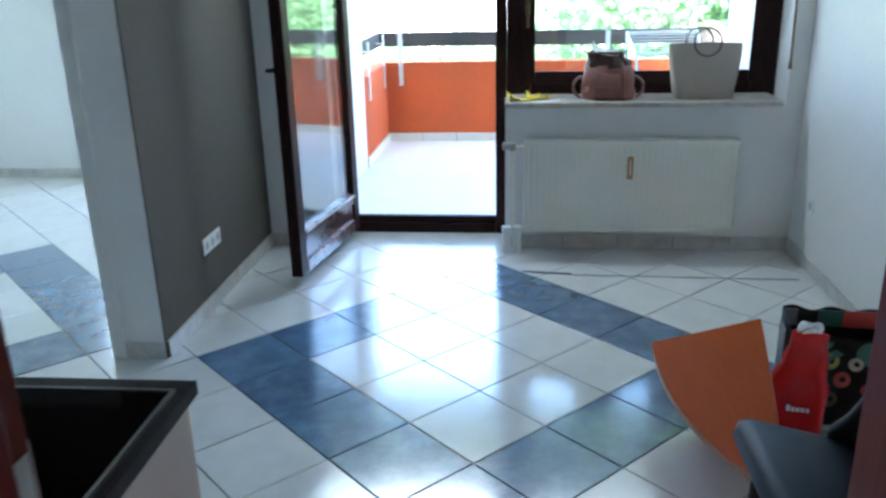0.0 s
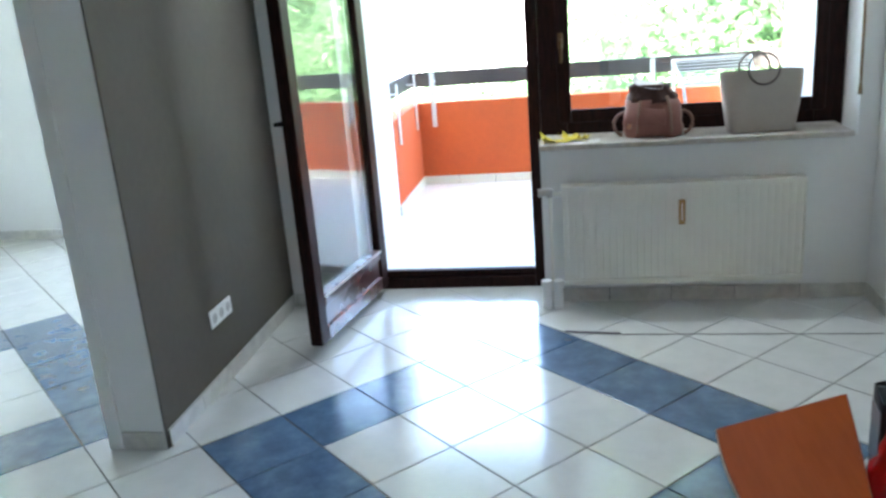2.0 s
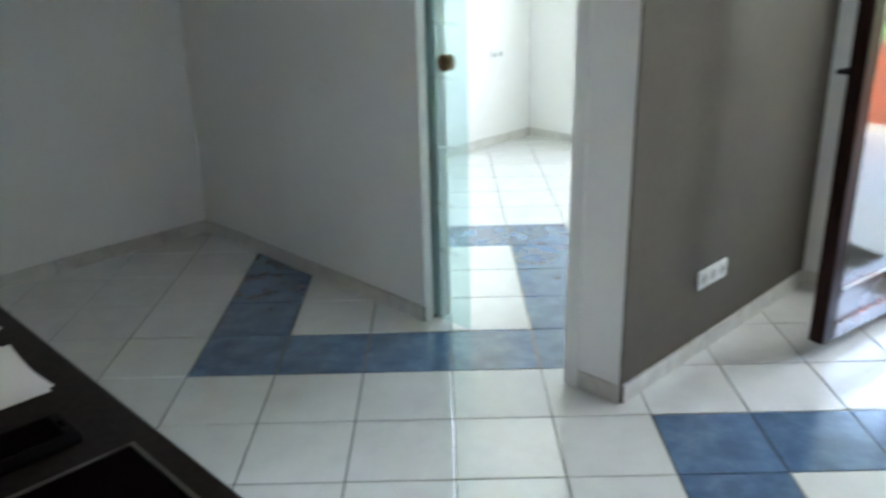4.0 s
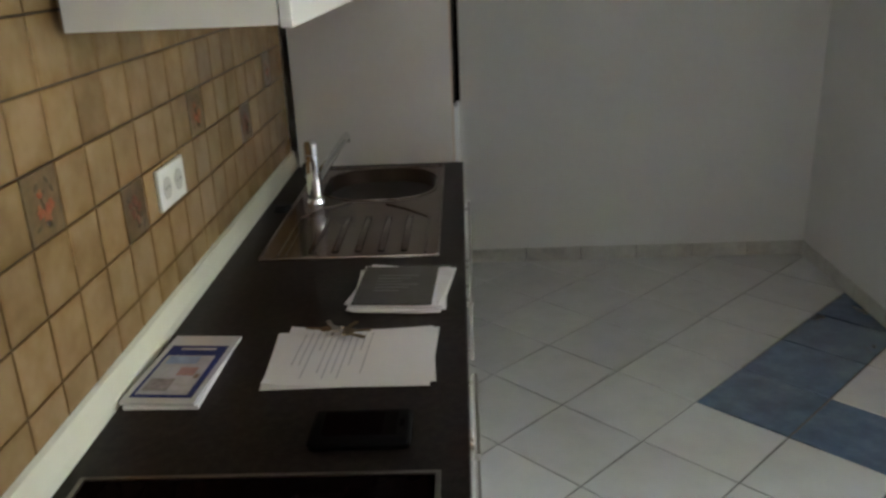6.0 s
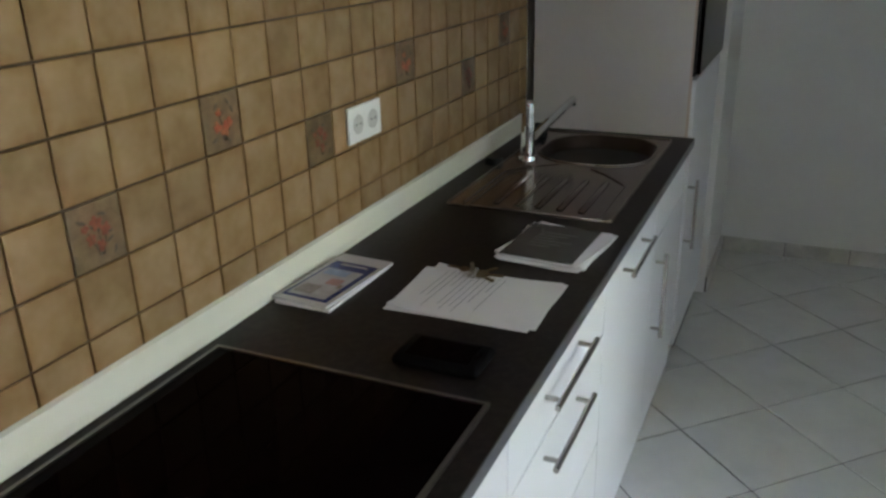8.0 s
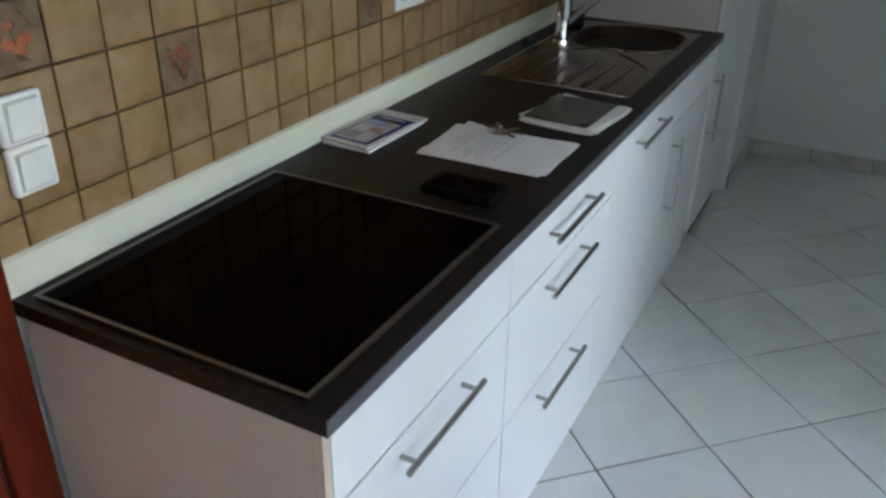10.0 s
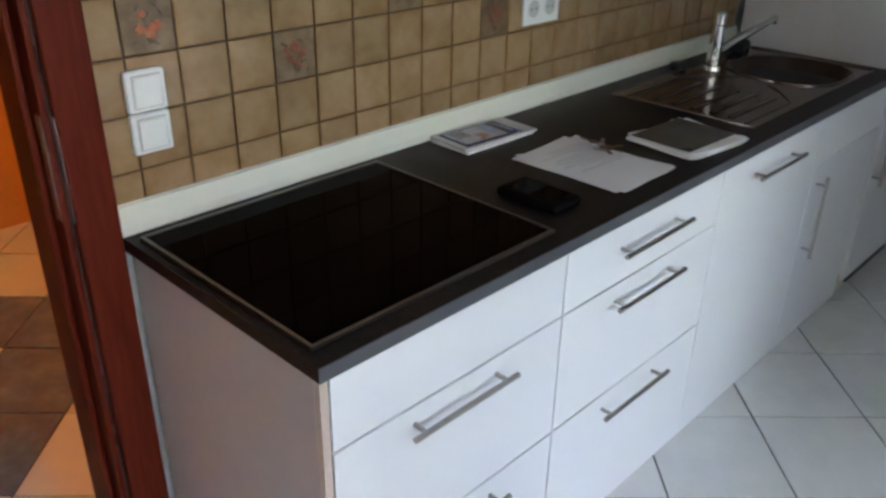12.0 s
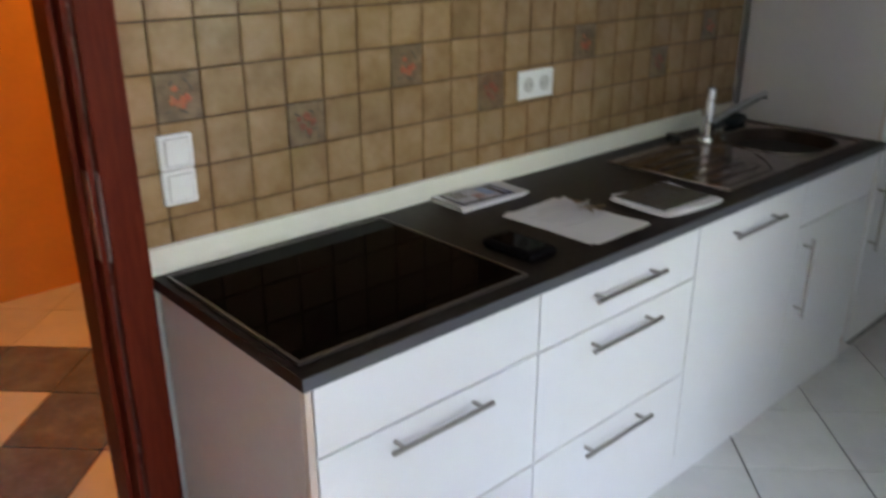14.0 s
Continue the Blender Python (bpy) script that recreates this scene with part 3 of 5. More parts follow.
hob = thing("hob", "black ceramic glass hob with thin steel rim", "hob", at=(-0.323, 0.308, CT))
part("glass", boxes((-0.295, 0.295, -0.259, 0.259, 0.0, 0.005), bevel=0.001), M["hob"], hob)
bm = boxes((-0.303, 0.303, -0.268, -0.2605, 0, 0.007), (-0.303, 0.303, 0.2605, 0.268, 0, 0.007), (-0.303, -0.2955, -0.2605, 0.2605, 0, 0.007), (0.2955, 0.303, -0.2605, 0.2605, 0, 0.007))
part("rim", bm, M["hob_rim"], hob, "thin steel rim")

# ---- windows and doors ----
def nbox(*rows, bevel=0.0):
    return boxes(*rows, bevel=bevel, m=NW)


V0, V1 = 0.245, 0.315
win = thing("window_1", "dark brown wooden window above the radiator", "window", "", "structure")
for nm, r in (("frame_post", (0.021, 0.16, V0, V1, 0.8405, 2.218)), ("frame_post", (1.415, 1.548, V0, V1, 0.8405, 2.218)),
              ("frame_bottom", (0.161, 1.414, V0, V1, 0.8405, 0.985)), ("frame_head", (0.161, 1.414, V0, V1, 2.12, 2.218))):
    part(nm, nbox(r, bevel=0.006), M["dark_frame"], win)
sash = part("sash", nbox((0.115, 0.185, V0 - 0.018, V0 - 0.001, 0.93, 2.16), (1.395, 1.46, V0 - 0.018, V0 - 0.001, 0.93, 2.16),
                         (0.186, 1.394, V0 - 0.018, V0 - 0.001, 0.93, 1.0), (0.186, 1.394, V0 - 0.018, V0 - 0.001, 2.1, 2.16), bevel=0.005), M["dark_frame"], win)
p = part("pane", nbox((0.161, 1.414, 0.272, 0.288, 0.986, 2.119)), M["glass"], win)
p.visible_shadow = False
bm = bmesh.new()
add_box(bm, 0.125, 0.155, V0 - 0.028, V0 - 0.0185, 1.32, 1.40, m=NW, bevel=0.004)
add_box(bm, 0.130, 0.150, V0 - 0.060, V0 - 0.0285, 1.352, 1.368, m=NW)
add_box(bm, 0.131, 0.149, V0 - 0.062, V0 - 0.048, 1.25, 1.368, m=NW, bevel=0.004)
part("handle", bm, M["brass"], win, "brass window handle")
sill = tagged(new("window_sill", mesh_of("window_sill", nbox((0.02, 1.515, -0.085, 0.244, 0.841, 0.868), bevel=0.004), M["marble"])), "brown-veined marble window sill", "window sill", "", "structure")

door = thing("door_1", "open dark brown balcony door with glass", "door", "", "structure")
for nm, r in (("frame_post", (-0.999, -0.925, V0, V1, 0.0, 2.218)), ("frame_post", (-0.045, 0.019, V0, V1, 0.0, 2.218)), ("frame_head", (-0.924, -0.046, V0, V1, 2.15, 2.218)),
              ("threshold", (-0.924, -0.046, V0 + 0.004, V1, 0.0, 0.062)), ("threshold_rail", (-0.924, -0.046, V0 + 0.02, V1 - 0.01, 0.063, 0.105))):
    part(nm, nbox(r, bevel=0.004), M["dark_frame"], door)
LW = 0.905
LEAF = pose(-0.425, 4.205, 0, 0, 0, math.degrees(math.atan2(-0.905, -0.150)))
bm = bmesh.new()
for r in ((0.0, 0.085, -0.032, 0.032, 0.05, 2.15), (LW - 0.085, LW, -0.032, 0.032, 0.05, 2.15), (0.0855, LW - 0.0855, -0.032, 0.032, 2.065, 2.15)):
    add_box(bm, *r, m=LEAF, bevel=0.006)
leaf = part("leaf", bm, M["dark_frame"], door, "open door leaf frame")
for z0, z1 in ((0.05, 0.125), (0.225, 0.285)):
    part("bottom_rail", boxes((0.0856, LW - 0.0856, -0.032, 0.032, z0, z1), m=LEAF, bevel=0.006), M["leaf_panel"], leaf, "glossy brown bottom rail")
part("lower_panel", boxes((0.086, LW - 0.086, -0.018, 0.018, 0.126, 0.224), m=LEAF), M["leaf_panel"], leaf, "glossy brown lower panel")
part("glazing_bar", boxes((0.0855, LW - 0.0855, 0.0325, 0.038, 0.272, 0.282), m=LEAF), M["bracket"], leaf, "grey weather strip")
for y in (-0.010, 0.006):
    p = part("pane", boxes((0.086, LW - 0.086, y, y + 0.004, 0.286, 2.064), m=LEAF), M["glass"], leaf)
    p.visible_shadow = False
bm = bmesh.new()
add_box(bm, LW - 0.055, LW - 0.025, -0.040, -0.0325, 1.03, 1.18, m=LEAF, bevel=0.003)
add_cyl(bm, LEAF @ Vector((LW - 0.04, -0.04, 1.125)), LEAF @ Vector((LW - 0.04, -0.085, 1.125)), 0.009)
add_box(bm, LW - 0.16, LW - 0.03, -0.092, -0.076, 1.116, 1.134, m=LEAF, bevel=0.004)
part("handle", bm, M["black"], leaf, "dark metal door handle")

# room door frame (kitchen to hall)
door2 = thing("door_2", "mahogany brown door frame of the hall doorway", "door frame", "", "structure")
for sx, x0, x1 in ((1, 0.0015, 0.083), (-1, 0.897, 0.968)):
    part("casing", boxes((x0, x1, 0.0005, 0.020, 0.0, 2.11), bevel=0.005), M["mahogany"], door2)
    part("casing", boxes((x0, x1, -0.155, -0.1355, 0.0, 2.11), bevel=0.005), M["mahogany"], door2)
part("casing_head", boxes((0.0835, 0.8965, 0.0005, 0.020, 2.04, 2.11), bevel=0.005), M["mahogany"], door2)
part("jamb", boxes((0.061, 0.098, -0.134, -0.0005, 0.0, 2.055)), M["mahogany"], door2)
part("jamb", boxes((0.882, 0.919, -0.134, -0.0005, 0.0, 2.055)), M["mahogany"], door2)
part("jamb_head", boxes((0.0985, 0.8815, -0.134, -0.0005, 2.02, 2.055)), M["mahogany"], door2)
part("rebate", boxes((0.0985, 0.112, -0.134, -0.045, 0.0, 2.019), bevel=0.003), M["mahogany"], door2)
part("seal", boxes((0.0840, 0.0875, 0.0002, 0.0035, 0.0, 2.03)), M["leaf_panel"], door2, "brown rubber door seal")
part("strike_plate", boxes((0.0855, 0.0995, -0.030, -0.006, 0.96, 1.16), (0.083, 0.0862, 0.004, 0.018, 0.96, 1.16), bevel=0.001), M["steel"], door2, "brushed steel strike plate")

# sliding glass door
gd = thing("door_3", "sliding glass door half pushed into the wall", "sliding door", "", "structure")
p = part("pane", boxes((-2.29, -1.755, 2.5245, 2.5345, 0.008, 2.05), bevel=0.0015), M["sliding_glass"], gd)
p.visible_shadow = False
for k in range(7):
    z = 0.30 + k * 0.25 + (0.035 if k % 3 == 0 else 0)
    part("frosted_stripe", boxes((-1.94, -1.80 - 0.03 * (k % 2), 2.5228, 2.5240, z, z + 0.016)), M["frost"], gd, "frosted stripe on the glass")
bm = bmesh.new()
add_cyl(bm, (-1.868, 2.512, 1.155), (-1.868, 2.547, 1.155), 0.034, n=28)
kn = part("finger_pull", bm, M["brass_dark"], gd, "round bronze finger pull")
bm = bmesh.new()
add_cyl(bm, (-1.868, 2.5095, 1.155), (-1.868, 2.5118, 1.155), 0.024, n=28)
part("recess", bm, M["brass_dark"], kn, "dark bronze recess")
cs = thing("door_casing", "white casing on the partition end", "trim", "", "structure")
part("casing", boxes((-1.182, -1.122, 2.446, 2.4545, 0.0, 2.06), bevel=0.002), M["wall"], cs)

# ---- radiator ----
rad = thing("radiator", "cream panel radiator with grooved front below the window", "radiator", at=(1.215, 3.905, 0))
RX, RZ0, RZ1 = 0.585, 0.135, 0.66
bm = bmesh.new()
n = 34
xs = []
w = 2 * RX / n
for k in range(n):
    x = -RX + k * w
    xs += [(x, 0.0), (x + w * 0.62, 0.0), (x + w * 0.72, 0.0032), (x + w * 0.92, 0.0032)]
xs.append((RX, 0.0))
lo = [bm.verts.new((x, y - 0.045, RZ0 + 0.03)) for x, y in xs]
hi = [bm.verts.new((x, y - 0.045, RZ1 - 0.03)) for x, y in xs]
for k in range(len(xs) - 1):
    bm.faces.new((lo[k], lo[k + 1], hi[k + 1], hi[k]))
part("front_panel", bm, M["radiator"], rad)
part("frame", boxes((-RX, RX, -0.050, -0.030, RZ0, RZ0 + 0.03), (-RX, RX, -0.050, -0.030, RZ1 - 0.03, RZ1), (-RX - 0.004, -RX, -0.050, 0.045, RZ0, RZ1), (RX, RX + 0.004, -0.050, 0.045, RZ0, RZ1), bevel=0.002), M["radiator"], rad)
part("back_panel", boxes((-RX, RX, 0.01, 0.03, RZ0, RZ1)), M["radiator"], rad)
part("top_grille", boxes(*[(-RX + 0.01 + k * 0.045, -RX + 0.045 + k * 0.045, -0.029, 0.009, RZ1 - 0.008, RZ1 - 0.004) for k in range(25)]), M["radiator"], rad)
for x in (-0.4, 0.37):
    part("bracket", boxes((x, x + 0.03, 0.0305, 0.072, 0.3, 0.36)), M["radiator"], rad)
bm = bmesh.new()
add_box(bm, -0.017, 0.017, -0.062, -0.0505, 0.445, 0.575, bevel=0.006)
meter = part("heat_cost_meter", bm, M["meter"], rad, "brown heat cost meter")
part("scale", boxes((-0.003, 0.003, -0.0645, -0.0625, 0.47, 0.555)), M["paper"], meter, "pale scale tube")
bm = bmesh.new()
add_tube(bm, [(-0.605, -0.02, 0.62), (-0.64, -0.02, 0.62), (-0.65, -0.02, 0.60), (-0.65, -0.02, 0.10)], 0.009)
add_tube(bm, [(-0.586, -0.02, 0.62), (-0.605, -0.02, 0.62)], 0.014)
part("valve_pipe", bm, M["radiator"], rad)
bm = bmesh.new()
add_cyl(bm, (-0.64, -0.02, 0.63), (-0.71, -0.02, 0.63), 0.019, 0.022)
add_cyl(bm, (-0.65, -0.02, 0.605), (-0.65, -0.02, 0.645), 0.018)
part("valve", bm, M["steel"], rad, "worn metal radiator valve")
for x in (-0.685, -0.625):
    bm = bmesh.new()
    add_cyl(bm, (x, -0.02, 0.0), (x, -0.02, 0.13), 0.024)
    add_cyl(bm, (x, -0.02, 0.125), (x, -0.02, 0.155), 0.028)
    part("pipe_cover", bm, M["white_plastic"], rad, "white pipe cover sleeve")

# ---- sink and tap ----
sk = thing("sink", "stainless steel sink with drainer let into the worktop", "sink", at=(-2.005, 0.3225, CT))
SX, SY = 0.465, 0.2325
bx0, bx1, by0, by1 = -0.445, -0.045, -0.165, 0.210      # bowl opening, local


def rounded(x0, x1, y0, y1, r, n=6):
    out = []
    for cx, cy, a0 in ((x1 - r, y1 - r, 0), (x0 + r, y1 - r, 90), (x0 + r, y0 + r, 180), (x1 - r, y0 + r, 270)):
        for k in range(n + 1):
            a = radians(a0 + 90 * k / n)
            out.append((cx + r * math.cos(a), cy + r * math.sin(a)))
    return out


bm = bmesh.new()
loops = []
for inset, z, r in ((0.0, 0.004, 0.15), (0.008, -0.004, 0.145), (0.014, -0.13, 0.13), (0.06, -0.15, 0.10)):
    loops.append([bm.verts.new((x, y, z)) for x, y in rounded(bx0 + inset, bx1 - inset, by0 + inset, by1 - inset, r)])
for a, b in zip(loops, loops[1:]):
    for k in range(len(a)):
        bm.faces.new((a[k], a[(k + 1) % len(a)], b[(k + 1) % len(a)], b[k]))
bm.faces.new(loops[-1])
part("bowl", bm, M["bowl_shaded"], sk, "steel bowl with its shade painted into the colour", smooth=True)
bm = bmesh.new()
outer = [bm.verts.new((x, y, 0.004)) for x, y in rounded(-SX + 0.006, SX - 0.006, -SY + 0.006, SY - 0.006, 0.012)]
inner = [bm.verts.new((x, y, 0.004)) for x, y in rounded(bx0, bx1, by0, by1, 0.15)]
for k in range(len(outer)):
    bm.faces.new((outer[k], outer[(k + 1) % len(outer)], inner[(k + 1) % len(outer)], inner[k]))
low = [bm.verts.new((x, y, 0.0005)) for x, y in rounded(-SX, SX, -SY, SY, 0.014)]
for k in range(len(outer)):
    bm.faces.new((low[k], low[(k + 1) % len(outer)], outer[(k + 1) % len(outer)], outer[k]))
part("deck", bm, M["sink"], sk)
bm = bmesh.new()
add_tube(bm, [(0.44, -0.185, 0.0045), (0.12, -0.185, 0.0045), (0.03, -0.13, 0.0045), (-0.03, -0.05, 0.0045)], 0.0035, 6)
add_tube(bm, [(0.44, 0.195, 0.0045), (0.14, 0.195, 0.0045), (0.05, 0.12, 0.0045), (0.0, 0.06, 0.0045)], 0.0035, 6)
add_tube(bm, [(0.44, -0.165, 0.0045), (0.13, -0.165, 0.0045), (0.05, -0.11, 0.0045)], 0.0025, 6)
part("drainer_edge", bm, M["sink"], sk)
for y in (-0.10, -0.04, 0.02, 0.08, 0.14):
    part("drainer_rib", boxes((0.13, 0.42, y - 0.009, y + 0.009, 0.0030, 0.0072), bevel=0.0038), M["sink"], sk, smooth=True)
for nm, x0, x1, y0, y1, rr, w in (("bowl_rim", bx0, bx1, by0, by1, 0.15, 0.0042), ("outer_rim", -SX + 0.004, SX - 0.004, -SY + 0.004, SY - 0.004, 0.014, 0.0034)):
    bm = bmesh.new()
    ring = rounded(x0, x1, y0, y1, rr)
    add_tube(bm, [(x, y, 0.0042) for x, y in ring + ring[:1]], w, 8)
    part(nm, bm, M["steel_dull"], sk, "paler raised steel rim", smooth=True)
bm = bmesh.new()
add_cyl(bm, (-0.24, 0.0, -0.1495), (-0.24, 0.0, -0.146), 0.045, n=24)
part("drain", bm, M["chrome"], sk, "chrome drain strainer")
bm = bmesh.new()
for k in range(3):
    add_box(bm, -0.052, -0.046, -0.03 + k * 0.022, -0.016 + k * 0.022, 0.0045, 0.0055)
part("overflow_slots", bm, M["black"], sk, "dark overflow slots")

tap = thing("tap", "chrome single lever kitchen tap beside the sink bowl", "tap", at=(-2.055, 0.158, CT + 0.004))
bm = bmesh.new()
add_cyl(bm, (0, 0, 0), (0, 0, 0.012), 0.031, 0.028, n=24)
add_cyl(bm, (0, 0, 0.012), (0, 0, 0.15), 0.024, 0.021, n=24)
part("body", bm, M["chrome"], tap, smooth=False)
bm = bmesh.new()
add_tube(bm, [(-0.012, 0.002, 0.055), (-0.10, 0.025, 0.09), (-0.20, 0.052, 0.125), (-0.272, 0.072, 0.150)], 0.0135, 14)
part("spout", bm, M["chrome"], tap)
bm = bmesh.new()
add_cyl(bm, (-0.266, 0.070, 0.150), (-0.268, 0.071, 0.130), 0.011)
part("aerator", bm, M["black"], tap, "dark spout outlet")
bm = bmesh.new()
add_cyl(bm, (0, 0, 0.153), (0, 0, 0.186), 0.0215, 0.021, n=24)
add_cyl(bm, (0, 0, 0.186), (0, 0, 0.194), 0.021, 0.016, n=24)
part("lever", bm, M["chrome"], tap)
bm = bmesh.new()
add_box(bm, -0.06, 0.06, -0.028, 0.028, 0.0, 0.03, bevel=0.008)
tagged(new("sponge", mesh_of("sponge", bm, M["sponge"])), "dark blue-green scouring sponge beside the tap", "sponge").matrix_basis = pose(-2.40, 0.085, CT + 0.005, 0, 0, 12)
bm = bmesh.new()
add_cyl(bm, (0, 0, 0), (0, 0, 0.022), 0.030, 0.027, n=20)
tagged(new("plug", mesh_of("plug", bm, M["black"])), "black rubber sink plug on the worktop", "sink plug").matrix_basis = pose(-1.985, 0.068, CT)

# ---- things on the worktop ----
def sheet(w, d, h=0.0006, curl=0.0, seed=0):
    """A paper sheet in one mesh with slightly lifted corners."""
    rnd = random.Random(seed)
    bm = bmesh.new()
    g = [[bm.verts.new((-w / 2 + w * i / 8, -d / 2 + d * j / 6, curl * (abs(i / 4 - 1) ** 3 * abs(j / 3 - 1) ** 2) * rnd.uniform(0.5, 1.3) + h)) for j in range(7)] for i in range(9)]
    for i in range(8):
        for j in range(6):
            bm.faces.new((g[i][j], g[i + 1][j], g[i + 1][j + 1], g[i][j + 1]))
    r = bmesh.ops.extrude_face_region(bm, geom=list(bm.faces))
    for v in r["geom"]:
        if isinstance(v, bmesh.types.BMVert):
            v.co.z -= h
    return bm


# the paper's long side runs across the worktop
paper = thing("paper_sheets", "white printed paper sheets lying on the worktop", "paper", at=(-1.005, 0.405, CT), turn=0)
part("sheet", sheet(0.232, 0.315, 0.0008, 0.003, 1), M["paper"], paper, m=pose(0, -0.006, 0.0, 0, 0, 3))
part("sheet", sheet(0.236, 0.305, 0.0008, 0.005, 2), M["paper"], paper, m=pose(0.0, 0.0, 0.0012, 0, 0, -3))
rl = random.Random(5)
for k in range(11):
    y = -0.115 + k * 0.0135
    part("print_line", boxes((-0.10, -0.10 + rl.choice((0.19, 0.17, 0.14, 0.08)), y - 0.0009, y + 0.0009, 0.0026, 0.0029)), M["ink"], paper, m=pose(0, 0, 0.0006, 0, 0, -3))
keys = thing("key_bunch", "bunch of brass and steel keys on the paper", "keys", at=(-1.09, 0.36, CT + 0.0062))
bm = bmesh.new()
add_tube(bm, [(0.013 * math.cos(a), 0.013 * math.sin(a), 0.003 + 0.002 * math.sin(a)) for a in (2 * math.pi * k / 20 for k in range(21))], 0.0014, 6)
part("ring", bm, M["steel"], keys)
for k, (a, mat) in enumerate(((150, "brass"), (205, "steel"), (95, "brass_dark"), (60, "brass"), (260, "brass_dark"))):
    bm = bmesh.new()
    add_cyl(bm, (0.024, 0, 0), (0.024, 0, 0.0026), 0.0115, n=16)
    add_box(bm, 0.034, 0.066, -0.0035, 0.0035, 0.0002, 0.0024)
    for j in range(4):
        add_box(bm, 0.042 + j * 0.006, 0.0455 + j * 0.006, 0.0035, 0.0055, 0.0002, 0.0024)
    part("key", bm, M[mat], keys, m=pose(0, 0, 0.001 + k * 0.0025, 0, 0, a))
bm = bmesh.new()
add_cyl(bm, (0.008, 0.01, 0.002), (0.012, 0.012, 0.024), 0.006, 0.0035, n=12)
part("fob", bm, M["chrome"], keys, "small chrome key fob")

broch = thing("brochure_stack", "two glossy property magazines with blue cover", "magazine", at=(-0.955, 0.098, CT), turn=0)
part("magazine", boxes((-0.128, 0.126, -0.082, 0.050, 0.0, 0.007), bevel=0.001), M["paper"], broch, m=pose(0.004, 0.010, 0, 0, 0, -1))
mg = part("magazine", boxes((-0.13, 0.13, -0.084, 0.050, 0.0075, 0.014), bevel=0.001), M["cover_white"], broch, m=pose(0, 0.011, 0, 0, 0, -4))
for nm, r, mat in (("cover_band", (-0.085, 0.114, -0.073, 0.040, 0.0142, 0.0147), "navy"), ("cover_band", (-0.042, 0.104, -0.066, 0.028, 0.0149, 0.0153), "pale_print"), ("cover_picture", (-0.038, -0.008, -0.058, 0.002, 0.0155, 0.0158), "sky_print"),
                   ("cover_picture", (0.006, 0.036, -0.020, 0.014, 0.0155, 0.0158), "red_print"), ("cover_picture", (0.048, 0.092, -0.060, -0.014, 0.0155, 0.0158), "grey_print"), ("cover_picture", (0.030, 0.046, 0.016, 0.025, 0.0155, 0.0158), "brown_print"), ("cover_line", (-0.074, -0.066, -0.050, 0.020, 0.0149, 0.0152), "pale_print")):
    part(nm, boxes(r), M[mat], mg)

fold = thing("document_folder", "dark clear-cover folder on a stack of papers", "folder", at=(-1.32, 0.465, CT), turn=0)
for k in range(5):
    part("paper_sheet", sheet(0.235, 0.205, 0.0022, 0.004, 20 + k), M["paper"], fold, m=pose(rl.uniform(-0.006, 0.01), 0.012 - 0.004 * k + rl.uniform(-0.004, 0.016), k * 0.0026, 0, 0, rl.uniform(-10, 4)))
part("cover", boxes((-0.112, 0.112, -0.085, 0.090, 0.0145, 0.0165), bevel=0.0006), M["folder"], fold, "dark grey plastic cover", m=pose(-0.004, -0.004, 0, 0, 0, -3))
for k in range(6):
    part("print_line", boxes((-0.06 + 0.018 * k, -0.0575 + 0.018 * k, -0.05, 0.045 - 0.02 * (k % 3), 0.0167, 0.0169)), M["ink_pale"], fold, m=pose(0, 0, 0, 0, 0, -3))
phone = thing("mobile_phone", "black mobile phone lying on the worktop", "phone", at=(-0.735, 0.447, CT), turn=0)
part("body", boxes((-0.050, 0.050, -0.082, 0.082, 0.0, 0.021), bevel=0.010), M["phone_rubber"], phone, smooth=True)
part("screen", boxes((-0.034, 0.034, -0.060, 0.058, 0.0205, 0.0214)), M["hob"], phone, "black glass screen")
part("button", boxes((-0.010, 0.010, 0.0625, 0.069, 0.0205, 0.0218), bevel=0.0006), M["hob"], phone, "small dark button")

# ---- switches and sockets ----
def wall_plate(name, label, w, h, cells, m):
    """A plate with rocker switches or sockets; the wall is the local plane y = 0 and the plate looks along +y."""
    root = thing(name, label, "switch" if "switch" in name else "socket")
    root.matrix_basis = m
    if all(kind == "rocker" for kind, cx, cz in cells):
        for kind, cx, cz in cells:
            part("frame", boxes((-w / 2, w / 2, 0.0, 0.016, cz - 0.0395, cz + 0.0395), bevel=0.006), M["white_plastic"], root)
    else:
        part("plate", boxes((-w / 2, w / 2, 0.0, 0.009, -h / 2, h / 2), bevel=0.004), M["white_plastic"], root)
    for kind, cx, cz in cells:
        if kind == "rocker":
            part("gap", boxes((cx - 0.0295, cx + 0.0295, 0.0150, 0.0166, cz - 0.0315, cz + 0.0315)), M["recess_shade"], root, "grey joint with the shadow painted in")
            part("rocker", boxes((-0.027, 0.027, 0.0, 0.005, -0.029, 0.029), bevel=0.002), M["white_plastic"], root, m=pose(cx, 0.0160, cz, -3))
        else:
            bm = bmesh.new()
            add_cyl(bm, (cx, 0.0088, cz), (cx, 0.0096, cz), 0.0235, n=24)
            cup = part("cup", bm, M["recess_shade"], root, "flat grey disc painted as the socket cup's shade")
            bm = bmesh.new()
            for s in (-1, 1):
                add_cyl(bm, (cx + s * 0.0095, 0.0097, cz), (cx + s * 0.0095, 0.0102, cz), 0.003, n=10)
            part("hole", bm, M["black"], cup)
    return root


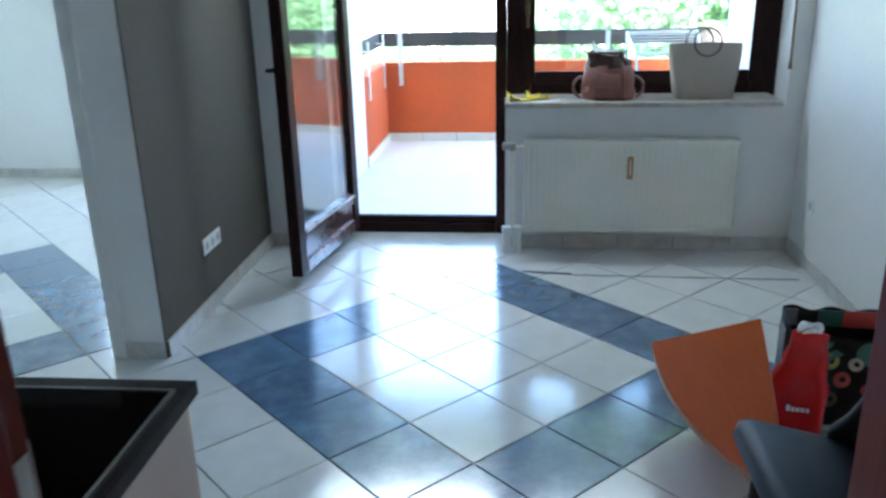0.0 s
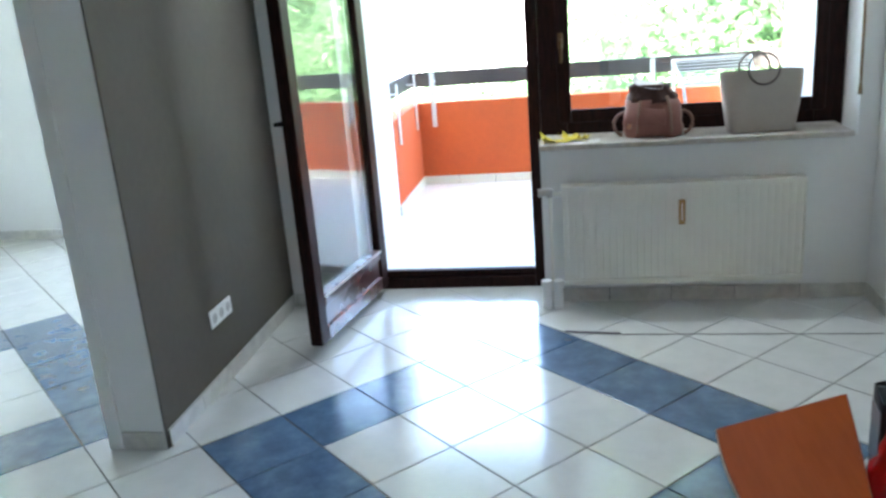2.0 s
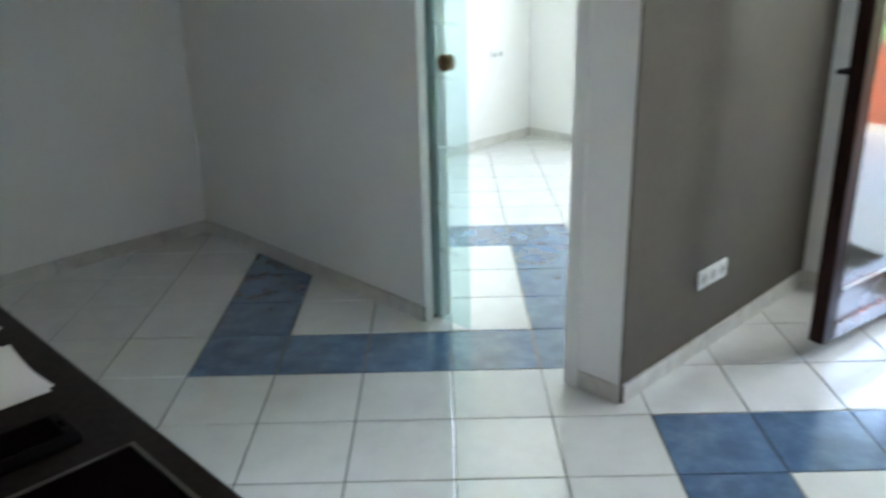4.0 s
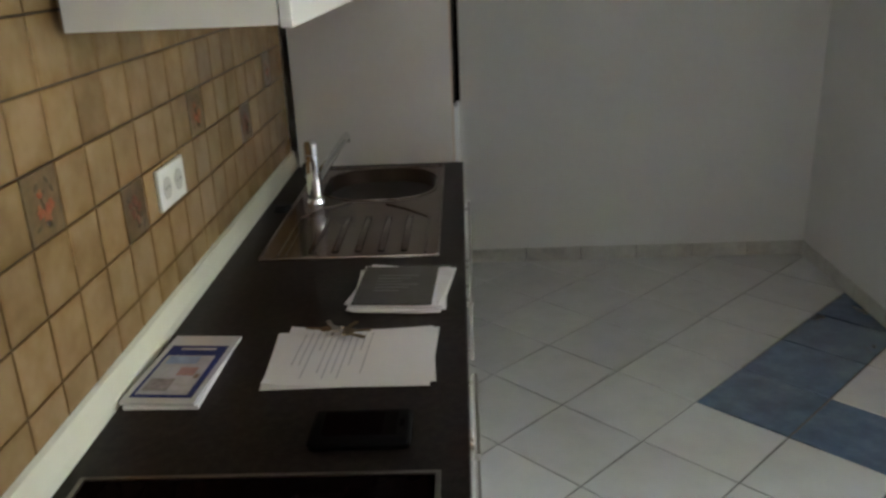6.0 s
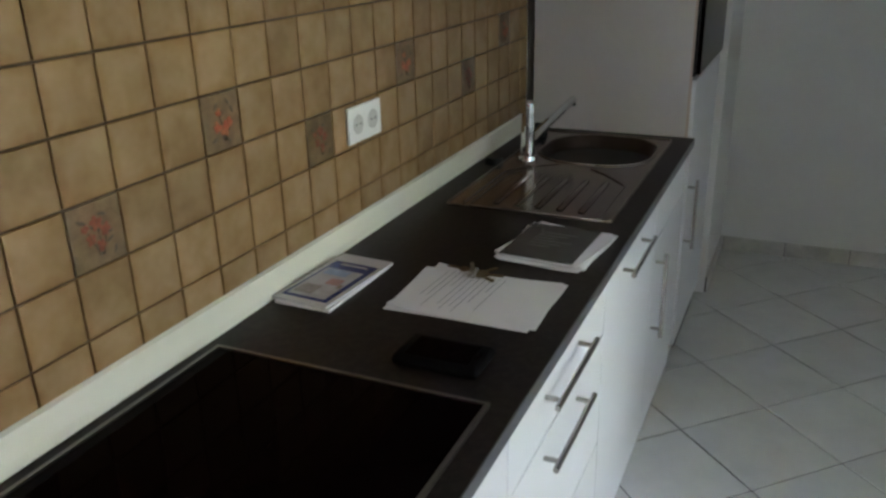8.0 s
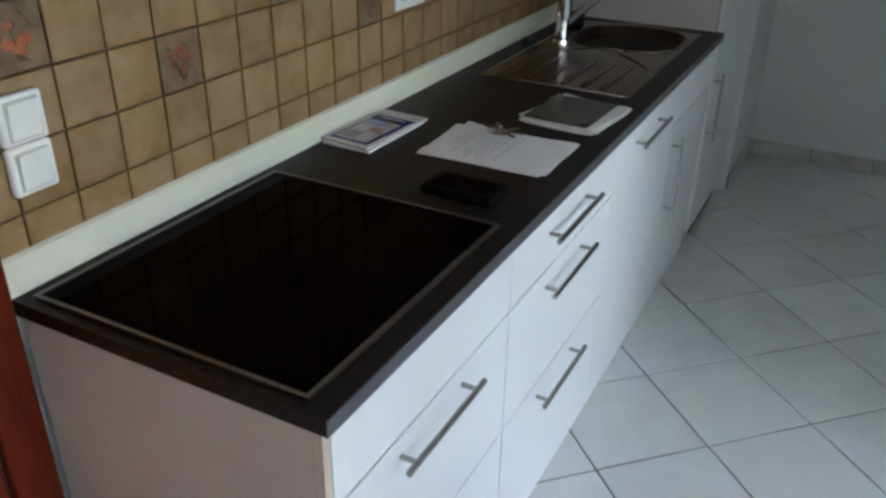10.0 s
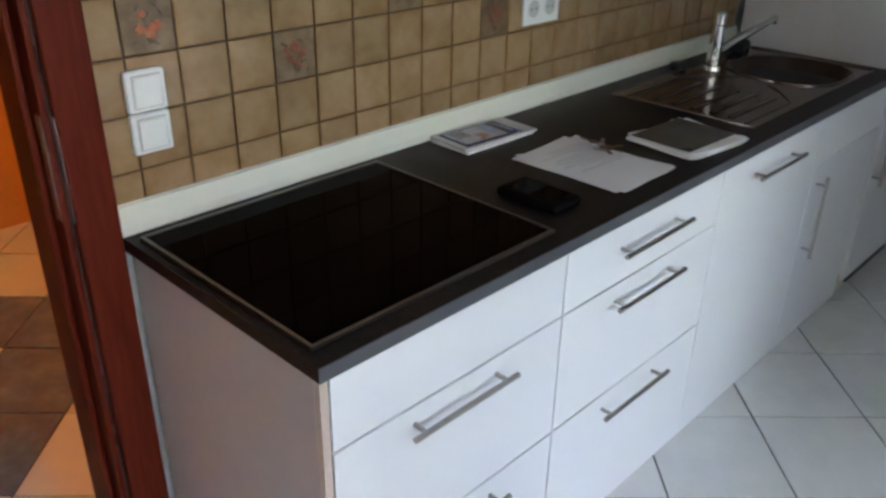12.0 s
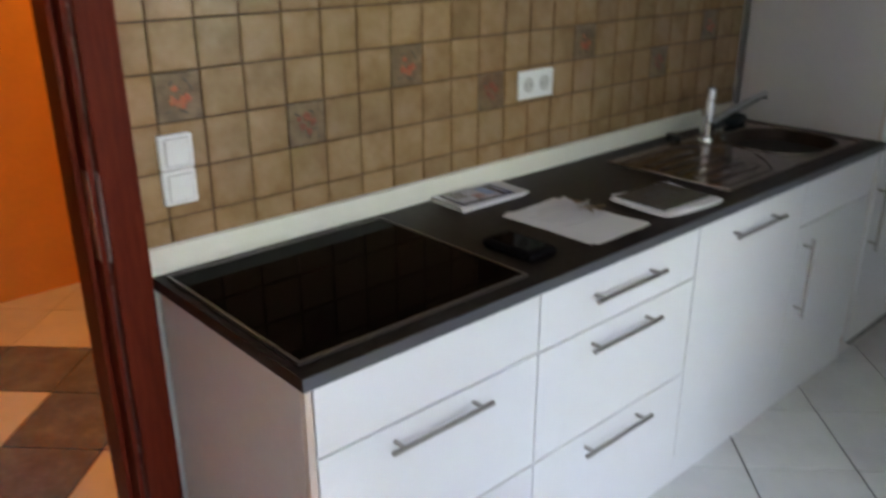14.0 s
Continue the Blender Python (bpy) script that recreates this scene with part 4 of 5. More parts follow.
wall_plate("light_switch", "white double rocker light switch on beige tiles", 0.080, 0.160, (("rocker", 0, 0.0405), ("rocker", 0, -0.0405)), pose(-0.093, -0.0048, 1.132))
wall_plate("wall_socket", "white double power socket on beige tiles", 0.158, 0.088, (("cup", -0.036, 0), ("cup", 0.036, 0)), pose(-1.280, -0.0048, 1.182))
GW = math.degrees(math.atan2(4.005 - 2.4565, -0.910 + 0.935))
wall_plate("wall_socket", "white triple socket plate low on the grey wall", 0.225, 0.08, (("cup", -0.072, 0), ("cup", 0.0, 0), ("cup", 0.072, 0)), pose(-0.9235, 3.065, 0.335, 0, 0, -90 - (90 - GW)))
wall_plate("wall_socket", "single socket low on the white dining wall", 0.08, 0.08, (("cup", 0, 0),), pose(2.1445, 3.65, 0.35, 0, 0, 90))
wall_plate("wall_socket", "cream single socket on the far room wall", 0.16, 0.08, (("cup", -0.036, 0), ("cup", 0.036, 0)), pose(-3.9995, 5.27, 0.74, 0, 0, -90))

# ---- things on the sill and in the dining corner ----
def shell(sections, n=28, cap=True):
    """A soft body from stacked sections: z, half width, half depth, squareness."""
    bm = bmesh.new()
    rings = []
    for z, a, b, p, cx, cy in sections:
        ring = []
        for k in range(n):
            t = 2 * math.pi * k / n
            c, s = math.cos(t), math.sin(t)
            ring.append(bm.verts.new((cx + a * math.copysign(abs(c) ** p, c), cy + b * math.copysign(abs(s) ** p, s), z)))
        rings.append(ring)
    for u, v in zip(rings, rings[1:]):
        for k in range(n):
            bm.faces.new((u[k], u[(k + 1) % n], v[(k + 1) % n], v[k]))
    bm.faces.new(rings[0][::-1])
    if cap:
        bm.faces.new(rings[-1])
    return bm


def wobble(bm, amount, scale, seed=0.0):
    for v in bm.verts:
        v.co += noise.noise_vector(v.co * scale + Vector((seed, seed, seed))) * amount
    return bm


def arc(c, rx, rz, a0, a1, n=14, lean=0.0):
    return [(c[0] + rx * math.cos(radians(a0 + (a1 - a0) * k / n)), c[1] + lean * math.sin(radians(a0 + (a1 - a0) * k / n)), c[2] + rz * math.sin(radians(a0 + (a1 - a0) * k / n))) for k in range(n + 1)]


SZ = 0.868
b1 = thing("handbag", "dusty pink leather handbag with tan handles standing open on the sill", "handbag", at=(1.095, 4.04, SZ), turn=-4)
b1.matrix_basis = b1.matrix_basis @ Matrix.Diagonal((0.88, 1.0, 0.86, 1.0))
part("body", wobble(shell([(0.0, 0.15, 0.065, 0.45, 0, 0), (0.01, 0.162, 0.072, 0.5, 0, 0), (0.05, 0.166, 0.074, 0.5, 0, 0), (0.09, 0.165, 0.075, 0.55, 0, 0), (0.13, 0.158, 0.067, 0.55, 0, 0), (0.17, 0.150, 0.062, 0.6, 0, 0), (0.22, 0.140, 0.05, 0.65, -0.004, 0)], n=48), 0.022, 15, 3), M["pink_leather"], b1, smooth=True)
bm = shell([(0.205, 0.141, 0.054, 0.65, -0.004, 0), (0.225, 0.138, 0.052, 0.65, -0.005, 0), (0.245, 0.128, 0.046, 0.7, -0.008, 0), (0.262, 0.112, 0.040, 0.7, -0.012, 0), (0.28, 0.115, 0.042, 0.7, -0.014, 0), (0.30, 0.122, 0.046, 0.7, -0.016, 0), (0.304, 0.112, 0.038, 0.7, -0.016, 0), (0.27, 0.09, 0.022, 0.8, -0.016, 0)], n=72)
for v in bm.verts:
    a = math.atan2(v.co.y * 2.4, v.co.x)
    k = 0.09 * min(1.0, max(0.0, (v.co.z - 0.2) / 0.05)) * (math.sin(9 * a + 1.0) + 0.6 * math.sin(17 * a))
    v.co.x, v.co.y = v.co.x * (1 + k * 0.5), v.co.y * (1 + k * 1.6)
part("flap", wobble(bm, 0.020, 14, 7), M["dark_leather"], b1, "dark brown gathered top", smooth=True)
for s in (-1, 1):
    bm = bmesh.new()
    add_tube(bm, arc((s * 0.155, 0.0, 0.075), s * 0.065, 0.068, -75, 85), 0.010, 8)
    part("side_handle", bm, M["tan_leather"], b1, "tan leather loop handle")
for q in ([(-0.09, -0.078, 0.03), (-0.085, -0.085, 0.14), (-0.07, -0.07, 0.22)], [(0.10, -0.076, 0.03), (0.095, -0.085, 0.14), (0.075, -0.065, 0.24)]):
    bm = bmesh.new()
    add_tube(bm, q, 0.008, 8)
    part("strap", bm, M["tan_leather"], b1, "tan strap")
bm = bmesh.new()
add_box(bm, -0.012, 0.012, -0.003, 0.003, -0.016, 0.016, m=pose(-0.135, -0.062, 0.07, 0, 15, 0), bevel=0.002)
part("buckle", bm, M["chrome"], b1, "shiny metal buckle")
bm = sheet(0.17, 0.09, 0.001, 0.03, 9)
part("paper", bm, M["paper"], b1, "folded paper sticking out", m=pose(-0.03, -0.01, 0.300, 18, 14, 0))
bm = bmesh.new()
add_box(bm, -0.085, 0.075, -0.006, 0.004, -0.055, 0.035, m=pose(-0.005, -0.082, 0.135, -8, 3, 0), bevel=0.004)
part("front_pocket", wobble(bm, 0.006, 20, 4), M["pink_leather"], b1, "creased front pocket", smooth=True)

b2 = thing("tote_bag", "beige canvas tote bag with ring handles on the sill", "tote bag", at=(1.615, 4.04, SZ), turn=3)
part("body", wobble(shell([(0.0, 0.150, 0.065, 0.3, 0, 0), (0.008, 0.158, 0.072, 0.3, 0, 0), (0.12, 0.176, 0.072, 0.35, 0, 0), (0.22, 0.192, 0.055, 0.45, 0, 0), (0.295, 0.20, 0.032, 0.6, 0, 0)], cap=False), 0.006, 7, 1), M["canvas"], b2, smooth=True)
part("inside", shell([(0.06, 0.15, 0.05, 0.4, 0, 0), (0.262, 0.186, 0.030, 0.5, 0, 0)]), M["lining"], b2, "dark lining")
for dx, dy in ((0.0, -0.042), (-0.025, 0.036)):
    bm = bmesh.new()
    add_tube(bm, [(dx + 0.074 * math.cos(a), dy + 0.012 * math.sin(a), 0.305 + 0.074 * math.sin(a)) for a in (2 * math.pi * k / 26 for k in range(27))], 0.0055, 8)
    part("ring_handle", bm, M["cane"], b2, "dark cane ring handle")
sp = thing("leaflets", "yellow and white leaflets on the sill", "paper", at=(0.66, 3.99, SZ))
part("sheet", sheet(0.21, 0.12, 0.0008, 0.004, 31), M["paper"], sp, m=pose(0.06, -0.01, 0.0, 0, 0, -6))
part("sheet", wobble(sheet(0.19, 0.11, 0.0008, 0.03, 33), 0.012, 16, 2), M["yellow"], sp, "crumpled yellow leaflet", m=pose(-0.03, 0.015, 0.009, 0, 0, 10))
part("sheet", wobble(sheet(0.15, 0.08, 0.0008, 0.03, 35), 0.012, 18, 5), M["yellow"], sp, "crumpled yellow leaflet", m=pose(0.04, 0.035, 0.011, 0, 0, -20))
part("sheet", sheet(0.10, 0.09, 0.0008, 0.012, 37), M["beige_paper"], sp, "beige paper", m=pose(-0.085, -0.01, 0.002, 0, 0, 25))
bm = bmesh.new()
add_tube(bm, [(2.035, 3.955, 2.3), (2.04, 3.95, 1.6), (2.045, 3.945, 1.06)], 0.0065, 8)
add_cyl(bm, (2.045, 3.945, 1.03), (2.045, 3.945, 1.075), 0.011, 0.008)
tagged(new("blind_crank_rod", mesh_of("blind_crank_rod", bm, M["brass_dark"])), "brown hanging crank rod of the roller blind", "crank rod").visible_shadow = True

# low board with curved edges
LT = 0.25
tbl = thing("low_side_table", "low table with a curved orange wooden top", "side table")
def bend(a, b, c, n=12):
    """A smooth bow from a to c, drawn towards b."""
    a, b, c = Vector(a), Vector(b), Vector(c)
    return [tuple(a * (1 - k / n) ** 2 + b * 2 * (k / n) * (1 - k / n) + c * (k / n) ** 2) for k in range(n + 1)]


outline = bend((1.092, 2.165), (1.04, 1.62), (1.26, 1.29)) + bend((1.32, 1.30), (1.47, 1.98), (1.55, 2.40))
bm = bmesh.new()
add_prism(bm, outline, LT - 0.022, LT)
part("tabletop", bm, M["orange_wood"], tbl)
bm = bmesh.new()
for p, q in list(zip(outline, outline[1:] + outline[:1])):
    d = (Vector(q) - Vector(p))
    nrm = Vector((-d.y, d.x)).normalized() * -0.0015
    f4 = [bm.verts.new((p[0] + nrm.x * s, p[1] + nrm.y * s, z)) for s, z in ((1, LT - 0.021), (1, LT - 0.001))] + [bm.verts.new((q[0] + nrm.x * s, q[1] + nrm.y * s, z)) for s, z in ((1, LT - 0.001), (1, LT - 0.021))]
    bm.faces.new(f4)
part("edge_strip", bm, M["edge_wood"], tbl, "pale edge strip")
bm = bmesh.new()
add_cyl(bm, (1.40, 2.17, 0.0), (1.40, 2.17, 0.02), 0.06, n=28)
add_cyl(bm, (1.40, 2.17, 0.02), (1.40, 2.17, LT - 0.022), 0.03, n=20)
part("pedestal", bm, M["black"], tbl)

# shopping bags behind the chair
rb = thing("red_bag", "shiny red paper carrier bag standing on the floor", "shopping bag", at=(1.562, 1.95, 0.0), turn=-10)
rb.matrix_basis = rb.matrix_basis @ Matrix.Diagonal((0.91, 1.0, 1.0, 1.0))
part("body", wobble(shell([(0.0, 0.100, 0.045, 0.3, 0, 0), (0.05, 0.103, 0.047, 0.3, 0, 0), (0.10, 0.101, 0.046, 0.3, 0, 0), (0.14, 0.103, 0.048, 0.3, 0, 0), (0.18, 0.098, 0.043, 0.3, 0.0, 0), (0.21, 0.101, 0.047, 0.3, 0.0, 0), (0.235, 0.093, 0.037, 0.3, 0.002, 0), (0.26, 0.090, 0.040, 0.32, 0.004, 0), (0.285, 0.078, 0.029, 0.32, 0.009, 0), (0.31, 0.074, 0.030, 0.35, 0.012, 0), (0.35, 0.068, 0.022, 0.35, 0.014, 0), (0.40, 0.068, 0.010, 0.5, 0.014, 0)], n=60), 0.017, 19, 5), M["red_gloss"], rb, smooth=True)
part("inner_foil", wobble(shell([(0.398, 0.045, 0.009, 0.5, 0.012, 0), (0.415, 0.047, 0.007, 0.5, 0.013, 0), (0.436, 0.04, 0.005, 0.5, 0.014, 0)]), 0.008, 30, 2), M["foil"], rb, "crumpled silver foil top")
part("print_bar", boxes(*[(-0.045 + 0.017 * k, -0.033 + 0.017 * k, -0.0555, -0.0500, 0.125, 0.138 + 0.008 * (k == 0)) for k in range(5)]), M["paper"], rb, "pale unreadable lettering bar")
cb = thing("patterned_bag", "dark shopping bag printed with coloured rings and patches", "shopping bag", at=(1.735, 2.10, 0.0), turn=-6)
cb.matrix_basis = cb.matrix_basis @ Matrix.Diagonal((0.90, 1.0, 1.0, 1.0))


def bag_bend(x, z):
    """Sag of the bag's front panel, so that the print follows it."""
    return -0.072 - 0.016 * math.sin(z * 7.0) + 0.010 * math.sin(x * 21 + z * 9)


def printed(outline, dz=0.0, lift=0.002):
    """A flat print that follows the bag's front panel."""
    bm = bmesh.new()
    top = [bm.verts.new((x, bag_bend(x, z) - lift, z)) for x, z in outline]
    cx, cz = sum(p[0] for p in outline) / len(outline), sum(p[1] for p in outline) / len(outline)
    mid = bm.verts.new((cx, bag_bend(cx, cz) - lift, cz))
    for a, b in zip(top, top[1:] + top[:1]):
        bm.faces.new((mid, a, b))
    return bm


def disc(x, z, r, n=20, sx=1.0):
    return [(x + r * sx * math.cos(2 * math.pi * k / n), z + r * math.sin(2 * math.pi * k / n)) for k in range(n)]


bm = bmesh.new()
cols, rows_ = 24, 16
front = [[bm.verts.new((-0.21 + 0.42 * i / cols, bag_bend(-0.21 + 0.42 * i / cols, 0.372 * j / rows_), 0.372 * j / rows_ - 0.03 * (j == rows_) * math.sin(math.pi * i / cols))) for i in range(cols + 1)] for j in range(rows_ + 1)]
back = [[bm.verts.new((-0.21 + 0.42 * i / cols, 0.060 + 0.008 * math.sin(i * 0.8), 0.398 * j / rows_ + 0.006 * (j == rows_) * math.sin(i * 0.7))) for i in range(cols + 1)] for j in range(rows_ + 1)]
for j in range(rows_):
    for i in range(cols):
        bm.faces.new((front[j][i], front[j][i + 1], front[j + 1][i + 1], front[j + 1][i]))
        bm.faces.new((back[j][i + 1], back[j][i], back[j + 1][i], back[j + 1][i + 1]))
    for i in (0, cols):
        bm.faces.new((front[j][i], front[j + 1][i], back[j + 1][i], back[j][i]))
bm.faces.new([v for v in front[0]] + [v for v in reversed(back[0])])
bag_body = part("body", bm, M["bag_dark"], cb, smooth=True)
thick = bag_body.modifiers.new("thickness", "SOLIDIFY")
thick.thickness = 0.003
for x, z, r, mat in ((-0.045, 0.225, 0.034, "p_yellow"), (0.045, 0.222, 0.028, "p_cream"), (0.005, 0.155, 0.034, "p_red"), (0.10, 0.125, 0.026, "p_red"), (0.165, 0.255, 0.030, "p_cream"), (-0.095, 0.155, 0.028, "p_cream"), (-0.03, 0.075, 0.032, "p_brown"), (0.145, 0.175, 0.034, "p_cream"), (0.10, 0.045, 0.03, "p_brown")):
    part("printed_ring", printed(disc(x, z + 0.03, r * 0.94, sx=0.85 if x > 0.12 else 1.0)), M[mat], cb)
    part("ring_centre", printed(disc(x + 0.002, z + 0.032, r * 0.36), lift=0.0035), M["bag_dark"], cb)
for o, mat in (([(-0.10, 0.33), (-0.04, 0.325), (-0.05, 0.305), (-0.09, 0.285)], "p_teal"), ([(-0.105, 0.275), (-0.03, 0.30), (0.0, 0.285), (-0.09, 0.235)], "p_green"), (disc(0.085, 0.295, 0.045), "p_green")):
    part("printed_patch", printed(o, lift=0.0012), M[mat], cb)
for x0, x1, mat, lab in ((-0.205, -0.155, "p_grey", "pale grey rim patch"), (-0.075, 0.015, "p_green", ""), (0.018, 0.15, "p_red", "red rim patch")):
    part("rim_patch", boxes((x0, x1, 0.040, 0.045, 0.335, 0.397), bevel=0.001), M[mat], cb, lab)
part("side_strip", boxes((-0.2165, -0.2125, -0.045, 0.05, 0.17, 0.35), bevel=0.001), M["p_grey"], cb, "pale grey side strip")

# black upholstered tub chair
ch = thing("padded_chair", "black leather padded tub chair standing beside the doorway", "chair", at=(1.303, 0.985, 0.0), turn=-24)
bm = bmesh.new()
add_box(bm, -0.27, 0.20, -0.255, 0.255, 0.36, 0.462, bevel=0.048)
for v in bm.verts:                                  # narrower towards the open side
    if v.co.x < 0:
        v.co.x += (0.25 - v.co.y) * 0.43
part("seat", wobble(bm, 0.006, 6, 4), M["black_leather"], ch, smooth=True)
side = [(-0.03 + 0.22 * k / 6, 0.235) for k in range(7)]
turn = [(0.19 + 0.06 * math.sin(radians(a)), 0.175 + 0.06 * math.cos(radians(a))) for a in (22, 45, 68, 90)]
plan = side + turn + [(0.25, 0.175 - 0.35 * k / 6) for k in range(1, 6)]
plan += [(x, -y) for x, y in reversed(side + turn)]
bm = bmesh.new()
rings = []
for k, (x, y) in enumerate(plan):
    a, b = Vector(plan[max(k - 1, 0)]), Vector(plan[min(k + 1, len(plan) - 1)])
    nrm = Vector(((b - a).y, -(b - a).x)).normalized() * 0.028
    top = min(0.90, 0.48 + 2.1 * max(0.0, x + 0.015))
    ring = [(-1, 0.40), (-1, top - 0.03), (-0.7, top - 0.008), (0, top), (0.7, top - 0.008), (1, top - 0.03), (1, 0.40)]
    rings.append([bm.verts.new((x + nrm.x * u, y + nrm.y * u, z)) for u, z in ring])
for u, v in zip(rings, rings[1:]):
    for k in range(7):
        bm.faces.new((u[k], u[(k + 1) % 7], v[(k + 1) % 7], v[k]))
bm.faces.new(rings[0][::-1])
bm.faces.new(rings[-1])
bmesh.ops.recalc_face_normals(bm, faces=bm.faces)
part("backrest", wobble(bm, 0.004, 6, 8), M["black_leather"], ch, "wrap-around black backrest", smooth=True)
for x in (-0.21, 0.17):
    for y in (-0.20, 0.20):
        bm = bmesh.new()
        dx = (0.25 - y) * 0.43 if x < 0 else 0.0
        add_cyl(bm, (x + dx, y, 0.0), (x * 0.95 + dx, y * 0.95, 0.365), 0.013, 0.016, n=14)
        part("leg", bm, M["black"], ch)
for y in (-0.19, 0.19):
    bm = bmesh.new()
    add_tube(bm, [(0.15, y, 0.37), (0.215, y, 0.42), (0.245, y, 0.55), (0.275, y, 0.70)], 0.012, 8)
    part("back_post", bm, M["black"], ch)

bm = bmesh.new()
add_tube(bm, [(0.62, 3.55, 0.006), (0.75, 3.53, 0.006), (0.885, 3.512, 0.006)], 0.0055, 8)
tagged(new("thin_rod", mesh_of("thin_rod", bm, M["pipe_grey"])), "thin grey rod lying on the floor tiles", "rod")
bm = bmesh.new()
for k in range(9):
    x = 0.893 + k * 0.13
    add_box(bm, x, x + 0.129, 3.506 - 0.005 * k - 0.001 * (k % 2), 3.512 - 0.005 * k + 0.001 * (k % 3), 0.0003, 0.0018)
tagged(new("dirt_streak", mesh_of("dirt_streak", bm, M["grout"])), "dark dirty streak across the floor tiles", "dirt", "", "stuff")

# ---- balcony things ----
rail = thing("balcony_rail", "dark wooden balcony handrail on metal brackets", "handrail")
part("board", nbox((-1.26, 1.9, PAR + 0.06, PAR + 0.10, 0.905, 1.035), bevel=0.004), M["rail"], rail)
part("board", nbox((-1.24, -1.20, 1.73, PAR + 0.055, 0.905, 1.035), bevel=0.004), M["rail"], rail)
for u in (-1.005, 0.83):
    part("bracket", nbox((u - 0.02, u + 0.02, PAR - 0.012, PAR - 0.002, 0.57, 1.03), (u - 0.02, u + 0.02, PAR - 0.001, PAR + 0.059, 0.95, 0.96), bevel=0.001), M["bracket"], rail, "grey metal bracket")
for v in (1.95, 2.66):
    part("bracket", nbox((-1.138, -1.128, v - 0.02, v + 0.02, 0.57, 1.03), (-1.199, -1.139, v - 0.02, v + 0.02, 0.95, 0.96), bevel=0.001), M["bracket"], rail, "grey metal bracket")

rack = thing("drying_rack", "white metal laundry drying rack on the balcony", "drying rack")
c = [Vector((1.44, 5.45, 0.955)), Vector((1.90, 5.47, 0.955)), Vector((1.97, 5.95, 1.075)), Vector((1.43, 5.92, 1.075))]
bm = bmesh.new()
add_tube(bm, c + [c[0]], 0.011, 8)
part("wing_frame", bm, M["white_metal"], rack)
for k in range(1, 8):
    a = k / 8
    bm = bmesh.new()
    add_tube(bm, [c[0].lerp(c[3], a), c[1].lerp(c[2], a)], 0.0045, 6)
    part("rod", bm, M["white_metal"], rack)
for p, q in ((c[0], (1.62, 6.05, 0.06)), (c[1], (2.05, 6.05, 0.06)), (c[3], (1.40, 5.35, 0.06)), (c[2], (1.92, 5.30, 0.06))):
    bm = bmesh.new()
    add_tube(bm, [p, q], 0.011, 8)
    part("leg", bm, M["white_metal"], rack)

# ---- outdoors ----
bm = bmesh.new()
bmesh.ops.create_grid(bm, x_segments=40, y_segments=40, size=400)
for v in bm.verts:
    v.co.z = -3.2
structure("ground", "green lawn around the house", bm, M["grass"], "ground")


def tree(x, y, height, spread, seed, low=0.0):
    rnd = random.Random(seed)
    root = thing("tree", "leafy green garden tree seen past the balcony", "tree", "garden trees", at=(x, y, -3.2))
    bm = bmesh.new()
    rings = []
    top = height * 0.75
    pts = [Vector((0.15 * math.sin(k * 0.9 + seed), 0.15 * math.cos(k * 0.7 + seed), top * k / 6)) for k in range(7)]
    for k, p in enumerate(pts):
        r = 0.17 * (1 - k / 7.5)
        rings.append([bm.verts.new(p + Vector((r * math.cos(a), r * math.sin(a), 0))) for a in (2 * math.pi * i / 9 for i in range(9))])
    for a, b in zip(rings, rings[1:]):
        for i in range(9):
            bm.faces.new((a[i], a[(i + 1) % 9], b[(i + 1) % 9], b[i]))
    tips = []
    for k in range(16):
        b0 = pts[1 + k % 6]
        a = rnd.uniform(0, 2 * math.pi)
        e = b0 + Vector((math.cos(a) * spread * rnd.uniform(0.4, 0.85), math.sin(a) * spread * rnd.uniform(0.4, 0.85), height * rnd.uniform(0.05, 0.25)))
        mid = b0.lerp(e, 0.5) + Vector((0, 0, 0.15))
        add_tube(bm, [b0, mid, e], 0.035, 5)
        tips += [mid, e]
    part("trunk", bm, M["bark"], root)
    centres = [t + Vector((rnd.gauss(0, 0.3), rnd.gauss(0, 0.3), rnd.gauss(0, 0.3))) for t in tips] + [
        Vector((rnd.gauss(0, spread * 0.45), rnd.gauss(0, spread * 0.45), rnd.uniform(low, height))) for _ in range(38)]
    verts, faces = [], []
    for c in centres:
        rad = rnd.uniform(0.45, 0.9)
        for _ in range(190):
            d = Vector((rnd.gauss(0, 1), rnd.gauss(0, 1), rnd.gauss(0, 0.8))).normalized() * rad * rnd.uniform(0.3, 1) ** 0.5
            o = c + d
            u = Vector((rnd.gauss(0, 1), rnd.gauss(0, 1), rnd.gauss(0, 0.6))).normalized()
            w = u.cross(Vector((rnd.gauss(0, 1), rnd.gauss(0, 1), rnd.gauss(0, 1)))).normalized()
            l, b = rnd.uniform(0.09, 0.16), rnd.uniform(0.035, 0.06)
            k = len(verts)
            verts += [o - u * l * 0.5, o + w * b, o + u * l * 0.5, o - w * b]
            faces.append((k, k + 1, k + 2, k + 3))
    me = bpy.data.meshes.new("crown")
    me.from_pydata([tuple(v) for v in verts], [], faces)
    me.materials.append(M["leaf"])
    cr = new("crown", me)
    cr.parent = root
    return root


